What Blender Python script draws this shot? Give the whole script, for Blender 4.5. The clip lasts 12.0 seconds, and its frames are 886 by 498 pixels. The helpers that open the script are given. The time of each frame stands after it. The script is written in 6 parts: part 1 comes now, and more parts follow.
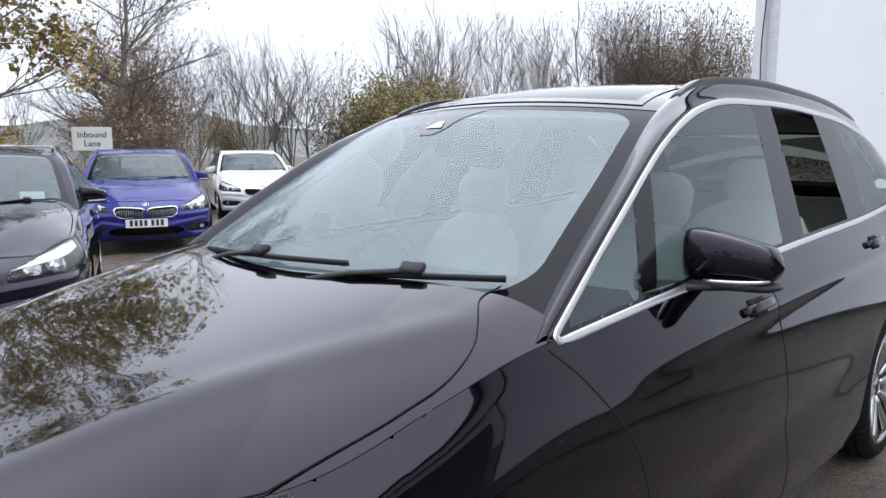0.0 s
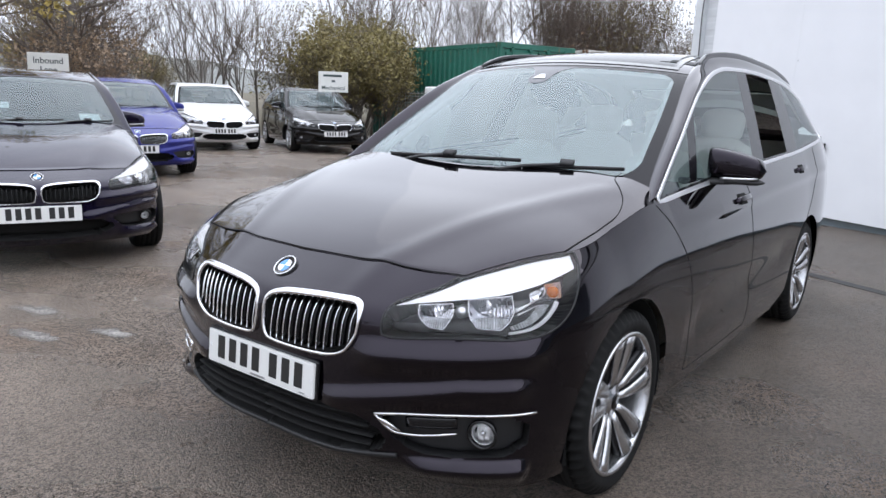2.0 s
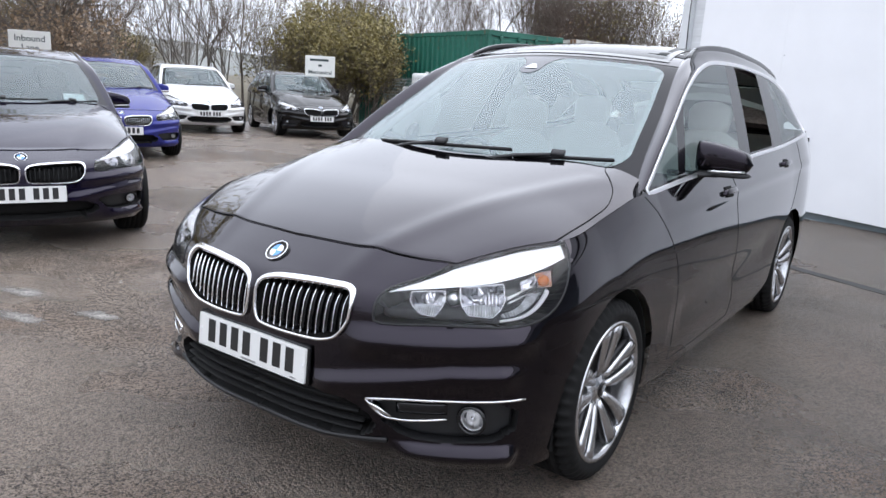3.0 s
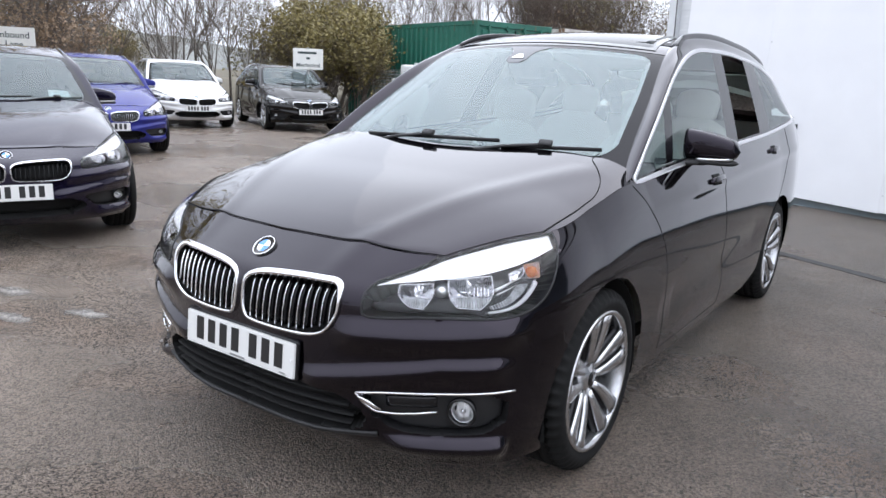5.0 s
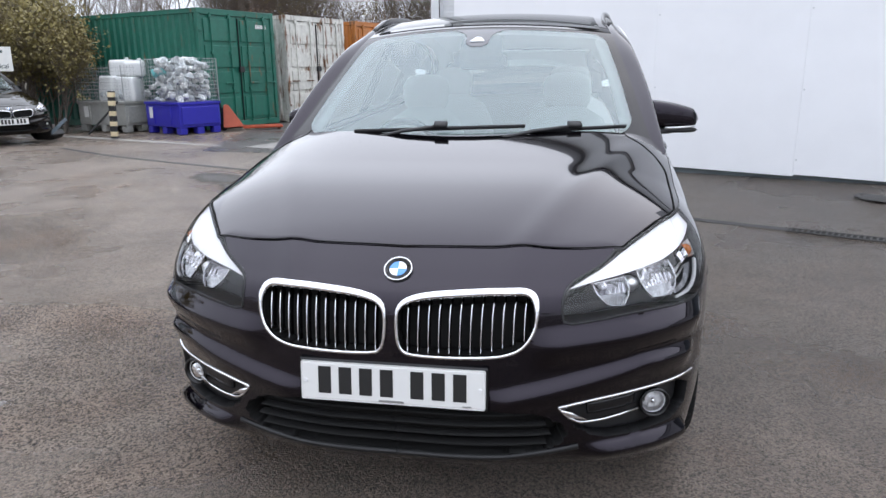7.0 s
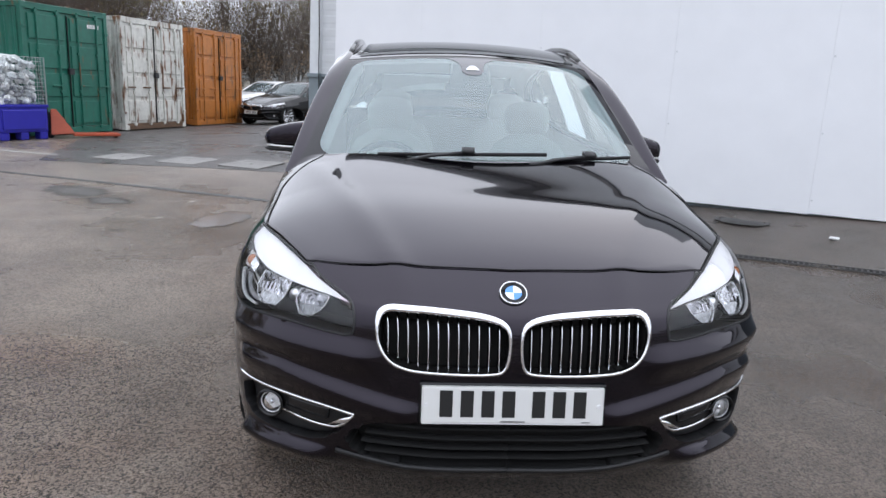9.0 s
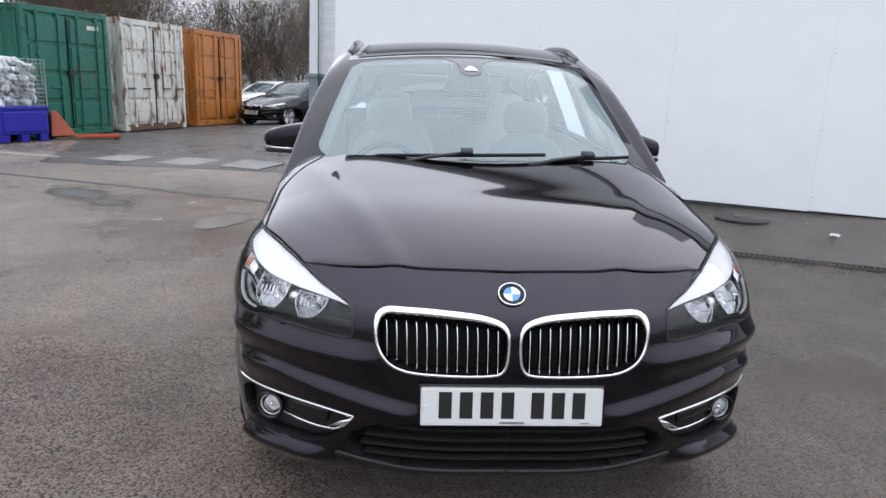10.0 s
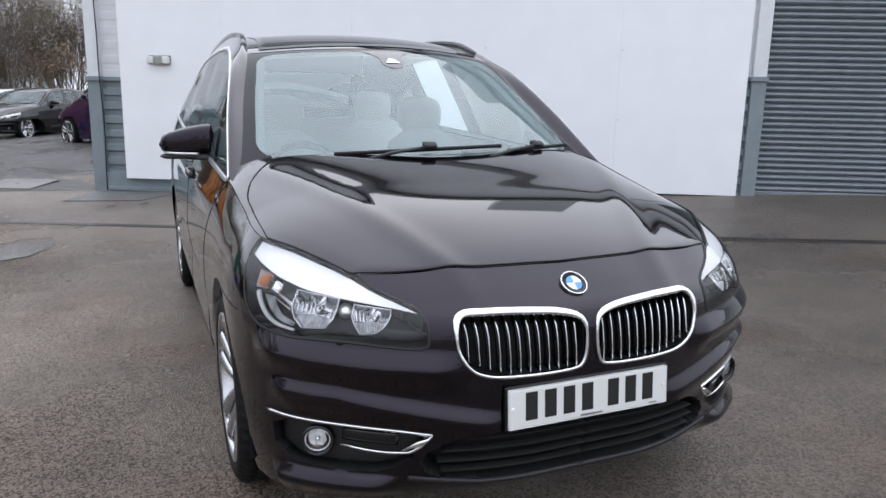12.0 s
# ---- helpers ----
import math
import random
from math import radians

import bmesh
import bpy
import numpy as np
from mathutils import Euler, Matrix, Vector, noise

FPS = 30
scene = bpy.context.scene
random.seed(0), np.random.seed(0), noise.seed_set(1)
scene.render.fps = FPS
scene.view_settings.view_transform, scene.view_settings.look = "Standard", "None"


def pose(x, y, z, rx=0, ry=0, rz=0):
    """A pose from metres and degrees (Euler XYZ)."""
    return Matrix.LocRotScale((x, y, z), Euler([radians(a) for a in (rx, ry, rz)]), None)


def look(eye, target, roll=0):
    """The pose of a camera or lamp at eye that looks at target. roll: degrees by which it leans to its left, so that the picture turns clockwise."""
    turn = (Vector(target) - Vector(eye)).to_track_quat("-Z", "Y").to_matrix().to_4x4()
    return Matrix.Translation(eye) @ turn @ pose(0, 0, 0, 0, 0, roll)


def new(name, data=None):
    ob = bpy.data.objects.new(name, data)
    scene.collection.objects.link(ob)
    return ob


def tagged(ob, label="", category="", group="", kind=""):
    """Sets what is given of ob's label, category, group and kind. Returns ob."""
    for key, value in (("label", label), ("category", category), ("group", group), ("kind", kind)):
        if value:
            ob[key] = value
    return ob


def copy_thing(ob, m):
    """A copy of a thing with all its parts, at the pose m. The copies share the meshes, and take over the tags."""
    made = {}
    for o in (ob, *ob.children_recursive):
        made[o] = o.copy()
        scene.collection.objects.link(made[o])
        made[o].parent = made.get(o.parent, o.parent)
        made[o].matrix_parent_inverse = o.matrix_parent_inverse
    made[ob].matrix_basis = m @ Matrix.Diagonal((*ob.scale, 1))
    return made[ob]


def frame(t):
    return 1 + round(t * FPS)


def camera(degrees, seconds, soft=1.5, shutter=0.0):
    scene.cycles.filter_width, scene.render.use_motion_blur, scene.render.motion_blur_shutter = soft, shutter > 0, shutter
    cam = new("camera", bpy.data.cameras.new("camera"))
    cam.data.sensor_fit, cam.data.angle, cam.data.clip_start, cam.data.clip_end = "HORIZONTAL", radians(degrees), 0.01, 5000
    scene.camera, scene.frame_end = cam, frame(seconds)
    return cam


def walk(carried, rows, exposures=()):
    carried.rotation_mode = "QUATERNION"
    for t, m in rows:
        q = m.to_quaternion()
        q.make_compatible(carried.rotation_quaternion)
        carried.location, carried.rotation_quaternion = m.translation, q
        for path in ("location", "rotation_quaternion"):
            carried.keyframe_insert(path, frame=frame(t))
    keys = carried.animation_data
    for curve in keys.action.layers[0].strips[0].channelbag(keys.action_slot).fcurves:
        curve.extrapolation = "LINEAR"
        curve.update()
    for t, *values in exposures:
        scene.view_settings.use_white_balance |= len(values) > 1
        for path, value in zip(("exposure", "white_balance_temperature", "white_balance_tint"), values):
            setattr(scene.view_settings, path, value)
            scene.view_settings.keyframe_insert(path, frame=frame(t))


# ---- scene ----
cam = camera(63.2, 12.0)
PATH = [
    (0, (1.632, 0.009, 1.361), (0.252, 1.435, 1.107), -0.4),
    (0.5, (1.751, -0.569, 1.357), (0.392, 0.879, 1.121), 0.5),
    (1, (1.772, -1.032, 1.346), (0.48, 0.468, 1.062), 0.7),
    (1.5, (1.801, -1.308, 1.328), (0.575, 0.232, 0.973), 1.3),
    (2, (1.782, -1.416, 1.331), (0.602, 0.148, 0.928), 2.0),
    (2.5, (1.77, -1.437, 1.331), (0.618, 0.142, 0.905), 2.7),
    (3, (1.771, -1.445, 1.334), (0.633, 0.141, 0.899), 3.2),
    (5, (1.778, -1.431, 1.336), (0.661, 0.164, 0.879), 2.4),
    (5.5, (1.757, -1.417, 1.328), (0.645, 0.18, 0.869), 2.3),
    (6, (1.526, -1.485, 1.318), (0.565, 0.202, 0.839), 3.0),
    (6.5, (1.058, -1.65, 1.333), (0.414, 0.179, 0.844), 2.0),
    (7, (0.495, -1.778, 1.324), (0.122, 0.127, 0.843), -0.9),
    (9, (-0.338, -1.895, 1.356), (-0.212, 0.054, 0.924), 2.3),
    (9.5, (-0.335, -1.895, 1.363), (-0.212, 0.053, 0.926), 2.1),
    (10, (-0.329, -1.897, 1.366), (-0.207, 0.052, 0.93), 1.9),
    (10.5, (-0.328, -1.896, 1.365), (-0.21, 0.053, 0.934), 1.8),
    (11, (-0.366, -1.864, 1.36), (-0.218, 0.083, 0.925), 1.8),
    (11.5, (-0.688, -1.766, 1.337), (-0.244, 0.135, 0.903), 2.6),
    (12, (-1.117, -1.581, 1.302), (-0.352, 0.22, 0.889), 0.6),
]
walk(cam, [(t, look(eye, target, roll)) for t, eye, target, roll in PATH], ((0, -.05), (.5, -.26), (1, -.36), (1.5, -.17), (2.5, .06), (5.5, .17), (7, .0), (9, -.15), (11, -.17), (12, -.2)))

# ---- world and light: a bright overcast sky ----
world = bpy.data.worlds.new("overcast_sky")
scene.world = world
world.use_nodes = True
wn, wl = world.node_tree.nodes, world.node_tree.links
SUN_EL, SUN_ROT = 42, 27
sky = wn.new("ShaderNodeTexSky")
sky.sky_type, sky.sun_disc = "NISHITA", False
sky.sun_elevation, sky.sun_rotation, sky.dust_density, sky.air_density = radians(SUN_EL), radians(SUN_ROT), 4.0, 1.0
# an overcast sky is three times as bright overhead as at the horizon
co = wn.new("ShaderNodeTexCoord")
xyz = wn.new("ShaderNodeSeparateXYZ")
wl.new(co.outputs["Generated"], xyz.inputs[0])
lift = wn.new("ShaderNodeMapRange")
lift.inputs["From Min"].default_value, lift.inputs["From Max"].default_value = 0.0, 1.0
lift.inputs["To Min"].default_value, lift.inputs["To Max"].default_value = 0.57, 1.14
wl.new(xyz.outputs["Z"], lift.inputs["Value"])
white = wn.new("ShaderNodeVectorMath")
white.operation = "SCALE"
white.inputs[0].default_value = (22.6, 24.0, 27.3)
# brighter towards the veiled sun, which stands behind the building
toward = wn.new("ShaderNodeVectorMath")
toward.operation = "DOT_PRODUCT"
toward.inputs[1].default_value = (0.448, 0.894, 0.0)
wl.new(co.outputs["Generated"], toward.inputs[0])
glow = wn.new("ShaderNodeMapRange")
glow.inputs["From Min"].default_value, glow.inputs["From Max"].default_value = -1.0, 1.0
glow.inputs["To Min"].default_value, glow.inputs["To Max"].default_value = 0.90, 1.10
wl.new(toward.outputs["Value"], glow.inputs["Value"])
both = wn.new("ShaderNodeMath")
both.operation = "MULTIPLY"
wl.new(lift.outputs[0], both.inputs[0])
wl.new(glow.outputs[0], both.inputs[1])
wl.new(both.outputs[0], white.inputs["Scale"])
cloud = wn.new("ShaderNodeMixRGB")
cloud.inputs["Fac"].default_value = 0.9
wl.new(sky.outputs["Color"], cloud.inputs["Color1"])
wl.new(white.outputs[0], cloud.inputs["Color2"])
wl.new(cloud.outputs["Color"], wn["Background"].inputs["Color"])
wn["Background"].inputs["Strength"].default_value = 0.1
sun = new("sun", bpy.data.lights.new("sun", "SUN"))
sun.data.energy, sun.data.angle, sun.data.color = 0.5, radians(120), (1.0, 0.97, 0.93)
sun.matrix_world = look((13, 26, 27), (0, 0, 0))

# ---- materials ----
MATS = {}


def material(name, color, rough=0.5, metal=0.0, vary=0.0, scale=20.0, bump=0.0, coat=0.0, ior=1.5, fine=0.0, island=0.0):
    """A principled material with colour variation at two scales, bump, and piece-by-piece variation."""
    if name in MATS:
        return MATS[name]
    m = bpy.data.materials.new(name)
    m.use_nodes = True
    n, l = m.node_tree.nodes, m.node_tree.links
    p = n["Principled BSDF"]
    p.inputs["Base Color"].default_value = (*color, 1)
    p.inputs["Roughness"].default_value, p.inputs["Metallic"].default_value = rough, metal
    p.inputs["IOR"].default_value = ior
    p.inputs["Coat Weight"].default_value, p.inputs["Coat Roughness"].default_value = coat, 0.02
    if vary or bump or fine or island:
        co = n.new("ShaderNodeTexCoord")
        big, small = n.new("ShaderNodeTexNoise"), n.new("ShaderNodeTexNoise")
        big.inputs["Scale"].default_value, small.inputs["Scale"].default_value = scale / 8, scale
        big.inputs["Detail"].default_value, small.inputs["Detail"].default_value = 5, 8
        for t in (big, small):
            l.new(co.outputs["Object"], t.inputs["Vector"])
        add = n.new("ShaderNodeMath")
        add.operation = "ADD"
        l.new(big.outputs["Fac"], add.inputs[0])
        l.new(small.outputs["Fac"], add.inputs[1])
        last = add.outputs[0]
        if island:
            info = n.new("ShaderNodeObjectInfo")
            mul = n.new("ShaderNodeMath")
            mul.operation, mul.inputs[1].default_value = "MULTIPLY_ADD", island
            l.new(info.outputs["Random"], mul.inputs[0])
            l.new(last, mul.inputs[2])
            last = mul.outputs[0]
        ramp = n.new("ShaderNodeMapRange")
        ramp.inputs["From Min"].default_value, ramp.inputs["From Max"].default_value = 0.7, 1.3 + island
        ramp.inputs["To Min"].default_value, ramp.inputs["To Max"].default_value = 1 - vary, 1 + vary
        l.new(last, ramp.inputs["Value"])
        hsv = n.new("ShaderNodeHueSaturation")
        hsv.inputs["Color"].default_value = (*color, 1)
        l.new(ramp.outputs[0], hsv.inputs["Value"])
        l.new(hsv.outputs["Color"], p.inputs["Base Color"])
        if fine:
            rr = n.new("ShaderNodeMapRange")
            rr.inputs["From Min"].default_value, rr.inputs["From Max"].default_value = 0.3, 0.7
            rr.inputs["To Min"].default_value, rr.inputs["To Max"].default_value = max(rough - fine, 0.02), rough + fine
            l.new(big.outputs["Fac"], rr.inputs["Value"])
            l.new(rr.outputs[0], p.inputs["Roughness"])
        if bump:
            b = n.new("ShaderNodeBump")
            b.inputs["Strength"].default_value, b.inputs["Distance"].default_value = bump, 0.01
            l.new(small.outputs["Fac"], b.inputs["Height"])
            l.new(b.outputs["Normal"], p.inputs["Normal"])
    MATS[name] = m
    return m


def glass(name, tint, ior=1.5, rough=0.0, film=0.0):
    """Thin sheet glass: it lets light through with a tint, mirrors by Fresnel and can carry a painted veil of sky
    reflection.
    """
    m = bpy.data.materials.new(name)
    m.use_nodes = True
    n, l = m.node_tree.nodes, m.node_tree.links
    n.remove(n["Principled BSDF"])
    tr, gl, fr, mix = n.new("ShaderNodeBsdfTransparent"), n.new("ShaderNodeBsdfGlossy"), n.new("ShaderNodeFresnel"), n.new("ShaderNodeMixShader")
    tr.inputs["Color"].default_value = (*tint, 1)
    gl.inputs["Roughness"].default_value = rough
    fr.inputs["IOR"].default_value = ior
    l.new(fr.outputs[0], mix.inputs["Fac"])
    l.new(tr.outputs[0], mix.inputs[1])
    l.new(gl.outputs[0], mix.inputs[2])
    last = mix.outputs[0]
    if film:
        # even teal diffuse colour stands in for bright sky mirrored in the pane
        sky_veil, both = n.new("ShaderNodeBsdfDiffuse"), n.new("ShaderNodeMixShader")
        sky_veil.inputs["Color"].default_value = (0.56, 0.74, 0.77, 1)
        both.inputs["Fac"].default_value = film
        l.new(last, both.inputs[1])
        l.new(sky_veil.outputs[0], both.inputs[2])
        last = both.outputs[0]
    l.new(last, n["Material Output"].inputs["Surface"])
    return m


def paint(name, color, flake=(0.05, 0.045, 0.055), metal=0.0, sheen=0.0, tint=(1, 1, 1)):
    """Car paint: a dark pigment with fine metallic flake under a clear coat."""
    m = bpy.data.materials.new(name)
    m.use_nodes = True
    n, l = m.node_tree.nodes, m.node_tree.links
    p = n["Principled BSDF"]
    co, spark = n.new("ShaderNodeTexCoord"), n.new("ShaderNodeTexVoronoi")
    spark.inputs["Scale"].default_value = 900
    l.new(co.outputs["Object"], spark.inputs["Vector"])
    mix = n.new("ShaderNodeMixRGB")
    mix.inputs["Color1"].default_value, mix.inputs["Color2"].default_value = (*color, 1), (*flake, 1)
    cut = n.new("ShaderNodeMapRange")
    cut.inputs["From Min"].default_value, cut.inputs["From Max"].default_value = 0.6, 1.0
    sep = n.new("ShaderNodeRGBToBW")
    l.new(spark.outputs["Color"], sep.inputs["Color"])
    l.new(sep.outputs[0], cut.inputs["Value"])
    l.new(cut.outputs[0], mix.inputs["Fac"])
    l.new(mix.outputs[0], p.inputs["Base Color"])
    p.inputs["Metallic"].default_value, p.inputs["Roughness"].default_value = metal, 0.07 if sheen else 0.4
    p.inputs["Coat Weight"].default_value, p.inputs["Coat Roughness"].default_value, p.inputs["Coat IOR"].default_value = 1.0, 0.012, 1.38
    # the flake under the coat gives a soft tinted sheen
    p.inputs["IOR"].default_value = 1.0 + sheen
    p.inputs["Specular Tint"].default_value = (*tint, 1)
    return m


PAINT = paint("dark_brown_black_paint", (0.0006, 0.0004, 0.0008), (0.002, 0.0014, 0.003), 0.0, 0.25, (0.82, 0.52, 1.0))
NAVY = paint("navy_paint", (0.004, 0.003, 0.011), (0.010, 0.008, 0.026), 0.0, 0.235, (0.78, 0.60, 1.0))
BLUE = paint("blue_paint", (0.018, 0.022, 0.17), (0.05, 0.06, 0.30), 0.2)
WHITE = paint("white_paint", (0.75, 0.75, 0.74), (0.78, 0.78, 0.78))
BLACKP = paint("black_paint", (0.001, 0.0009, 0.001), (0.003, 0.0027, 0.003), 0.0, 0.14, (1.0, 0.92, 0.97))
PURPLE = paint("purple_paint", (0.010, 0.008, 0.042), (0.018, 0.014, 0.06))
CHROME = material("chrome", (0.82, 0.82, 0.83), 0.08, 1.0)
BRIGHT = material("silvered_brow", (0.94, 0.94, 0.95), 0.35, 0.15)
SATIN = material("satin_chrome", (0.86, 0.86, 0.87), 0.32, 1.0)
ALLOY = material("alloy_grey", (0.56, 0.56, 0.57), 0.24, 0.95, vary=0.08, scale=60)
ALLOY_DARK = material("alloy_dark", (0.022, 0.022, 0.024), 0.4, 0.5)
RUBBER = material("tyre_rubber", (0.009, 0.009, 0.009), 0.75, vary=0.3, scale=40, bump=0.1, ior=1.3)
PLASTIC = material("black_plastic", (0.014, 0.014, 0.015), 0.55, vary=0.1, scale=200, bump=0.05)
GLOSS = material("gloss_black", (0.005, 0.005, 0.006), 0.06)
BORDER = material("screen_border", (0.006, 0.005, 0.007), 0.03, ior=1.3)
ROOFGLASS = material("roof_glass", (0.006, 0.009, 0.010), 0.03, ior=1.32)
FRIT = material("frit_dots", (0.055, 0.055, 0.065), 0.05, ior=1.65)
LAMPDARK = material("lamp_housing", (0.03, 0.03, 0.032), 0.3)
SEAM = material("seam_black", (0.003, 0.003, 0.003), 0.9)
PLATE = material("plate_white", (0.72, 0.72, 0.70), 0.35)
INK = material("plate_black", (0.012, 0.012, 0.012), 0.5)
HIDE = material("cream_leather", (0.72, 0.69, 0.64), 0.55, vary=0.06, scale=60, bump=0.1)
TRIM = material("light_trim", (0.66, 0.64, 0.60), 0.8, vary=0.05, scale=90)
DASH = material("dash_grey", (0.06, 0.06, 0.062), 0.6, vary=0.1, scale=150, bump=0.08)
STEEL = material("brushed_steel", (0.35, 0.35, 0.35), 0.4, 0.9)
AMBER = material("amber_lens", (0.50, 0.15, 0.025), 0.15)
REFLECT = material("lamp_reflector", (0.80, 0.80, 0.82), 0.06, 1.0)
OPTIC = material("lamp_optic", (0.55, 0.56, 0.58), 0.28, 0.55, vary=0.55, scale=420)
LAMPWHITE = material("light_guide", (0.80, 0.81, 0.82), 0.25)
LOGO_BLUE = material("badge_blue", (0.05, 0.24, 0.62), 0.2, coat=1.0)
LOGO_WHITE = material("badge_white", (0.8, 0.8, 0.8), 0.2, coat=1.0)
GLASS = glass("clear_glass", (0.72, 0.87, 0.88), 2.0, film=0.16)
FARGLASS = glass("car_glass", (0.62, 0.74, 0.74), 1.7, film=0.09)
TINT = glass("tinted_glass", (0.62, 0.74, 0.71), 1.75, film=0.06)
CLEAR = glass("lens_glass", (0.98, 0.98, 0.98))

# ---- mesh helpers ----


def mesh_part(name, verts, faces, mat, parent=None, label="", smooth=True, at=None):
    me = bpy.data.meshes.new(name)
    me.from_pydata([tuple(map(float, v)) for v in verts], [], [tuple(map(int, f)) for f in faces])
    me.materials.append(mat)
    if smooth:
        me.polygons.foreach_set("use_smooth", [True] * len(me.polygons))
    ob = new(name, me)
    if parent is not None:
        ob.parent = parent
    if at is not None:
        ob.matrix_basis = at
    if label:
        ob["label"] = label
    return ob


def part(name, bm, mat, parent=None, label="", smooth=False, at=None):
    me = bpy.data.meshes.new(name)
    bmesh.ops.recalc_face_normals(bm, faces=bm.faces)
    bm.to_mesh(me)
    bm.free()
    me.materials.append(mat)
    if smooth:
        me.polygons.foreach_set("use_smooth", [True] * len(me.polygons))
    ob = new(name, me)
    if parent is not None:
        ob.parent = parent
    if at is not None:
        ob.matrix_basis = at
    if label:
        ob["label"] = label
    return ob


def thing(name, at=None, label="", category="", group="", kind=""):
    ob = new(name)
    if at is not None:
        ob.matrix_basis = at
    ob.empty_display_size = 0.2
    return tagged(ob, label, category, group, kind)


def box(size, centre=(0, 0, 0), bevel=0.0, segments=2, bm=None, turn=None):
    """A bevelled box in a bmesh."""
    bm2 = bmesh.new()
    bmesh.ops.create_cube(bm2, size=1.0)
    bmesh.ops.scale(bm2, vec=size, verts=bm2.verts)
    if bevel:
        bmesh.ops.bevel(bm2, geom=bm2.edges[:], offset=bevel, segments=segments, affect="EDGES", profile=0.6)
    m = Matrix.Translation(centre)
    if turn is not None:
        m = m @ turn
    bmesh.ops.transform(bm2, matrix=m, verts=bm2.verts)
    if bm is None:
        return bm2
    me = bpy.data.meshes.new("tmp")
    bm2.to_mesh(me)
    bm2.free()
    bm.from_mesh(me)
    bpy.data.meshes.remove(me)
    return bm


def rod(a, b, r, bm=None, sides=12, r2=None):
    """A round rod from a to b in a bmesh."""
    bm = bm or bmesh.new()
    a, b = Vector(a), Vector(b)
    m = Matrix.Translation((a + b) / 2) @ (b - a).to_track_quat("Z", "Y").to_matrix().to_4x4()
    bmesh.ops.create_cone(bm, cap_ends=True, segments=sides, radius1=r, radius2=r if r2 is None else r2, depth=(b - a).length, matrix=m)
    return bm


def lathe(profile, sides=48, closed=False):
    """Verts and faces of a profile of (radius, height) turned round the x axis."""
    pr = np.array(profile, float)
    a = np.linspace(0, 2 * np.pi, sides, endpoint=False)
    v = np.stack([np.repeat(pr[None, :, 1], sides, 0), np.cos(a)[:, None] * pr[None, :, 0], np.sin(a)[:, None] * pr[None, :, 0]], -1)
    k = len(pr)
    f = []
    for i in range(sides):
        j = (i + 1) % sides
        for q in range(k if closed else k - 1):
            r = (q + 1) % k
            f.append((i * k + q, i * k + r, j * k + r, j * k + q))
    return v.reshape(-1, 3), f


def sweep(path, up, width, height, closed=False, sides=8, square=0.5):
    """A bar swept along a path: width across, height along up, rounded section."""
    p = np.array(path, float)
    u = np.broadcast_to(np.array(up, float), p.shape).copy()
    t = np.roll(p, -1, 0) - np.roll(p, 1, 0) if closed else np.gradient(p, axis=0)
    t /= np.linalg.norm(t, axis=1, keepdims=True) + 1e-12
    side = np.cross(t, u)
    side /= np.linalg.norm(side, axis=1, keepdims=True) + 1e-12
    u = np.cross(side, t)
    a = np.linspace(0, 2 * np.pi, sides, endpoint=False) + np.pi / sides
    ca, sa = np.sign(np.cos(a)) * np.abs(np.cos(a)) ** square, np.sign(np.sin(a)) * np.abs(np.sin(a)) ** square
    w = np.broadcast_to(np.asarray(width, float), len(p))[:, None, None]
    h = np.broadcast_to(np.asarray(height, float), len(p))[:, None, None]
    v = p[:, None] + side[:, None] * (ca[None, :, None] * w / 2) + u[:, None] * (sa[None, :, None] * h / 2)
    f = []
    n = len(p)
    for i in range(n if closed else n - 1):
        j = (i + 1) % n
        for q in range(sides):
            r = (q + 1) % sides
            f.append((i * sides + q, j * sides + q, j * sides + r, i * sides + r))
    if not closed:
        f.append(tuple(range(sides)))
        f.append(tuple(reversed(range((n - 1) * sides, n * sides))))
    return v.reshape(-1, 3), f


def hermite(xs, ys):
    """A smooth function through knots."""
    xs, ys = np.asarray(xs, float), np.asarray(ys, float)
    d = np.diff(ys, axis=0) / (np.diff(xs) if ys.ndim == 1 else np.diff(xs)[:, None])
    m = np.concatenate([d[:1], (d[1:] + d[:-1]) / 2, d[-1:]])

    def f(x):
        x = np.clip(np.asarray(x, float), xs[0], xs[-1])
        i = np.clip(np.searchsorted(xs, x) - 1, 0, len(xs) - 2)
        h = xs[i + 1] - xs[i]
        t = (x - xs[i]) / h
        if ys.ndim == 2:
            t, h = t[..., None], h[..., None]
        return ((1 + 2 * t) * (1 - t) ** 2 * ys[i] + t * (1 - t) ** 2 * h * m[i]
                + t * t * (3 - 2 * t) * ys[i + 1] + t * t * (t - 1) * h * m[i + 1])
    return f


def rounded(poly, times=2):
    """A closed outline with its corners cut round."""
    p = np.array(poly, float)
    for _ in range(times):
        q = np.roll(p, -1, 0)
        p = np.stack([p * 0.75 + q * 0.25, p * 0.25 + q * 0.75], 1).reshape(-1, 2)
    return p


def dense(poly, step=0.01, closed=True):
    """An outline with points at even steps."""
    p = np.array(poly, float)
    q = np.roll(p, -1, 0) if closed else p[1:]
    out = []
    for a, b in zip(p, q):
        k = max(1, int(np.linalg.norm(b - a) / step))
        out += [a + (b - a) * i / k for i in range(k)]
    if not closed:
        out.append(p[-1])
    return np.array(out)


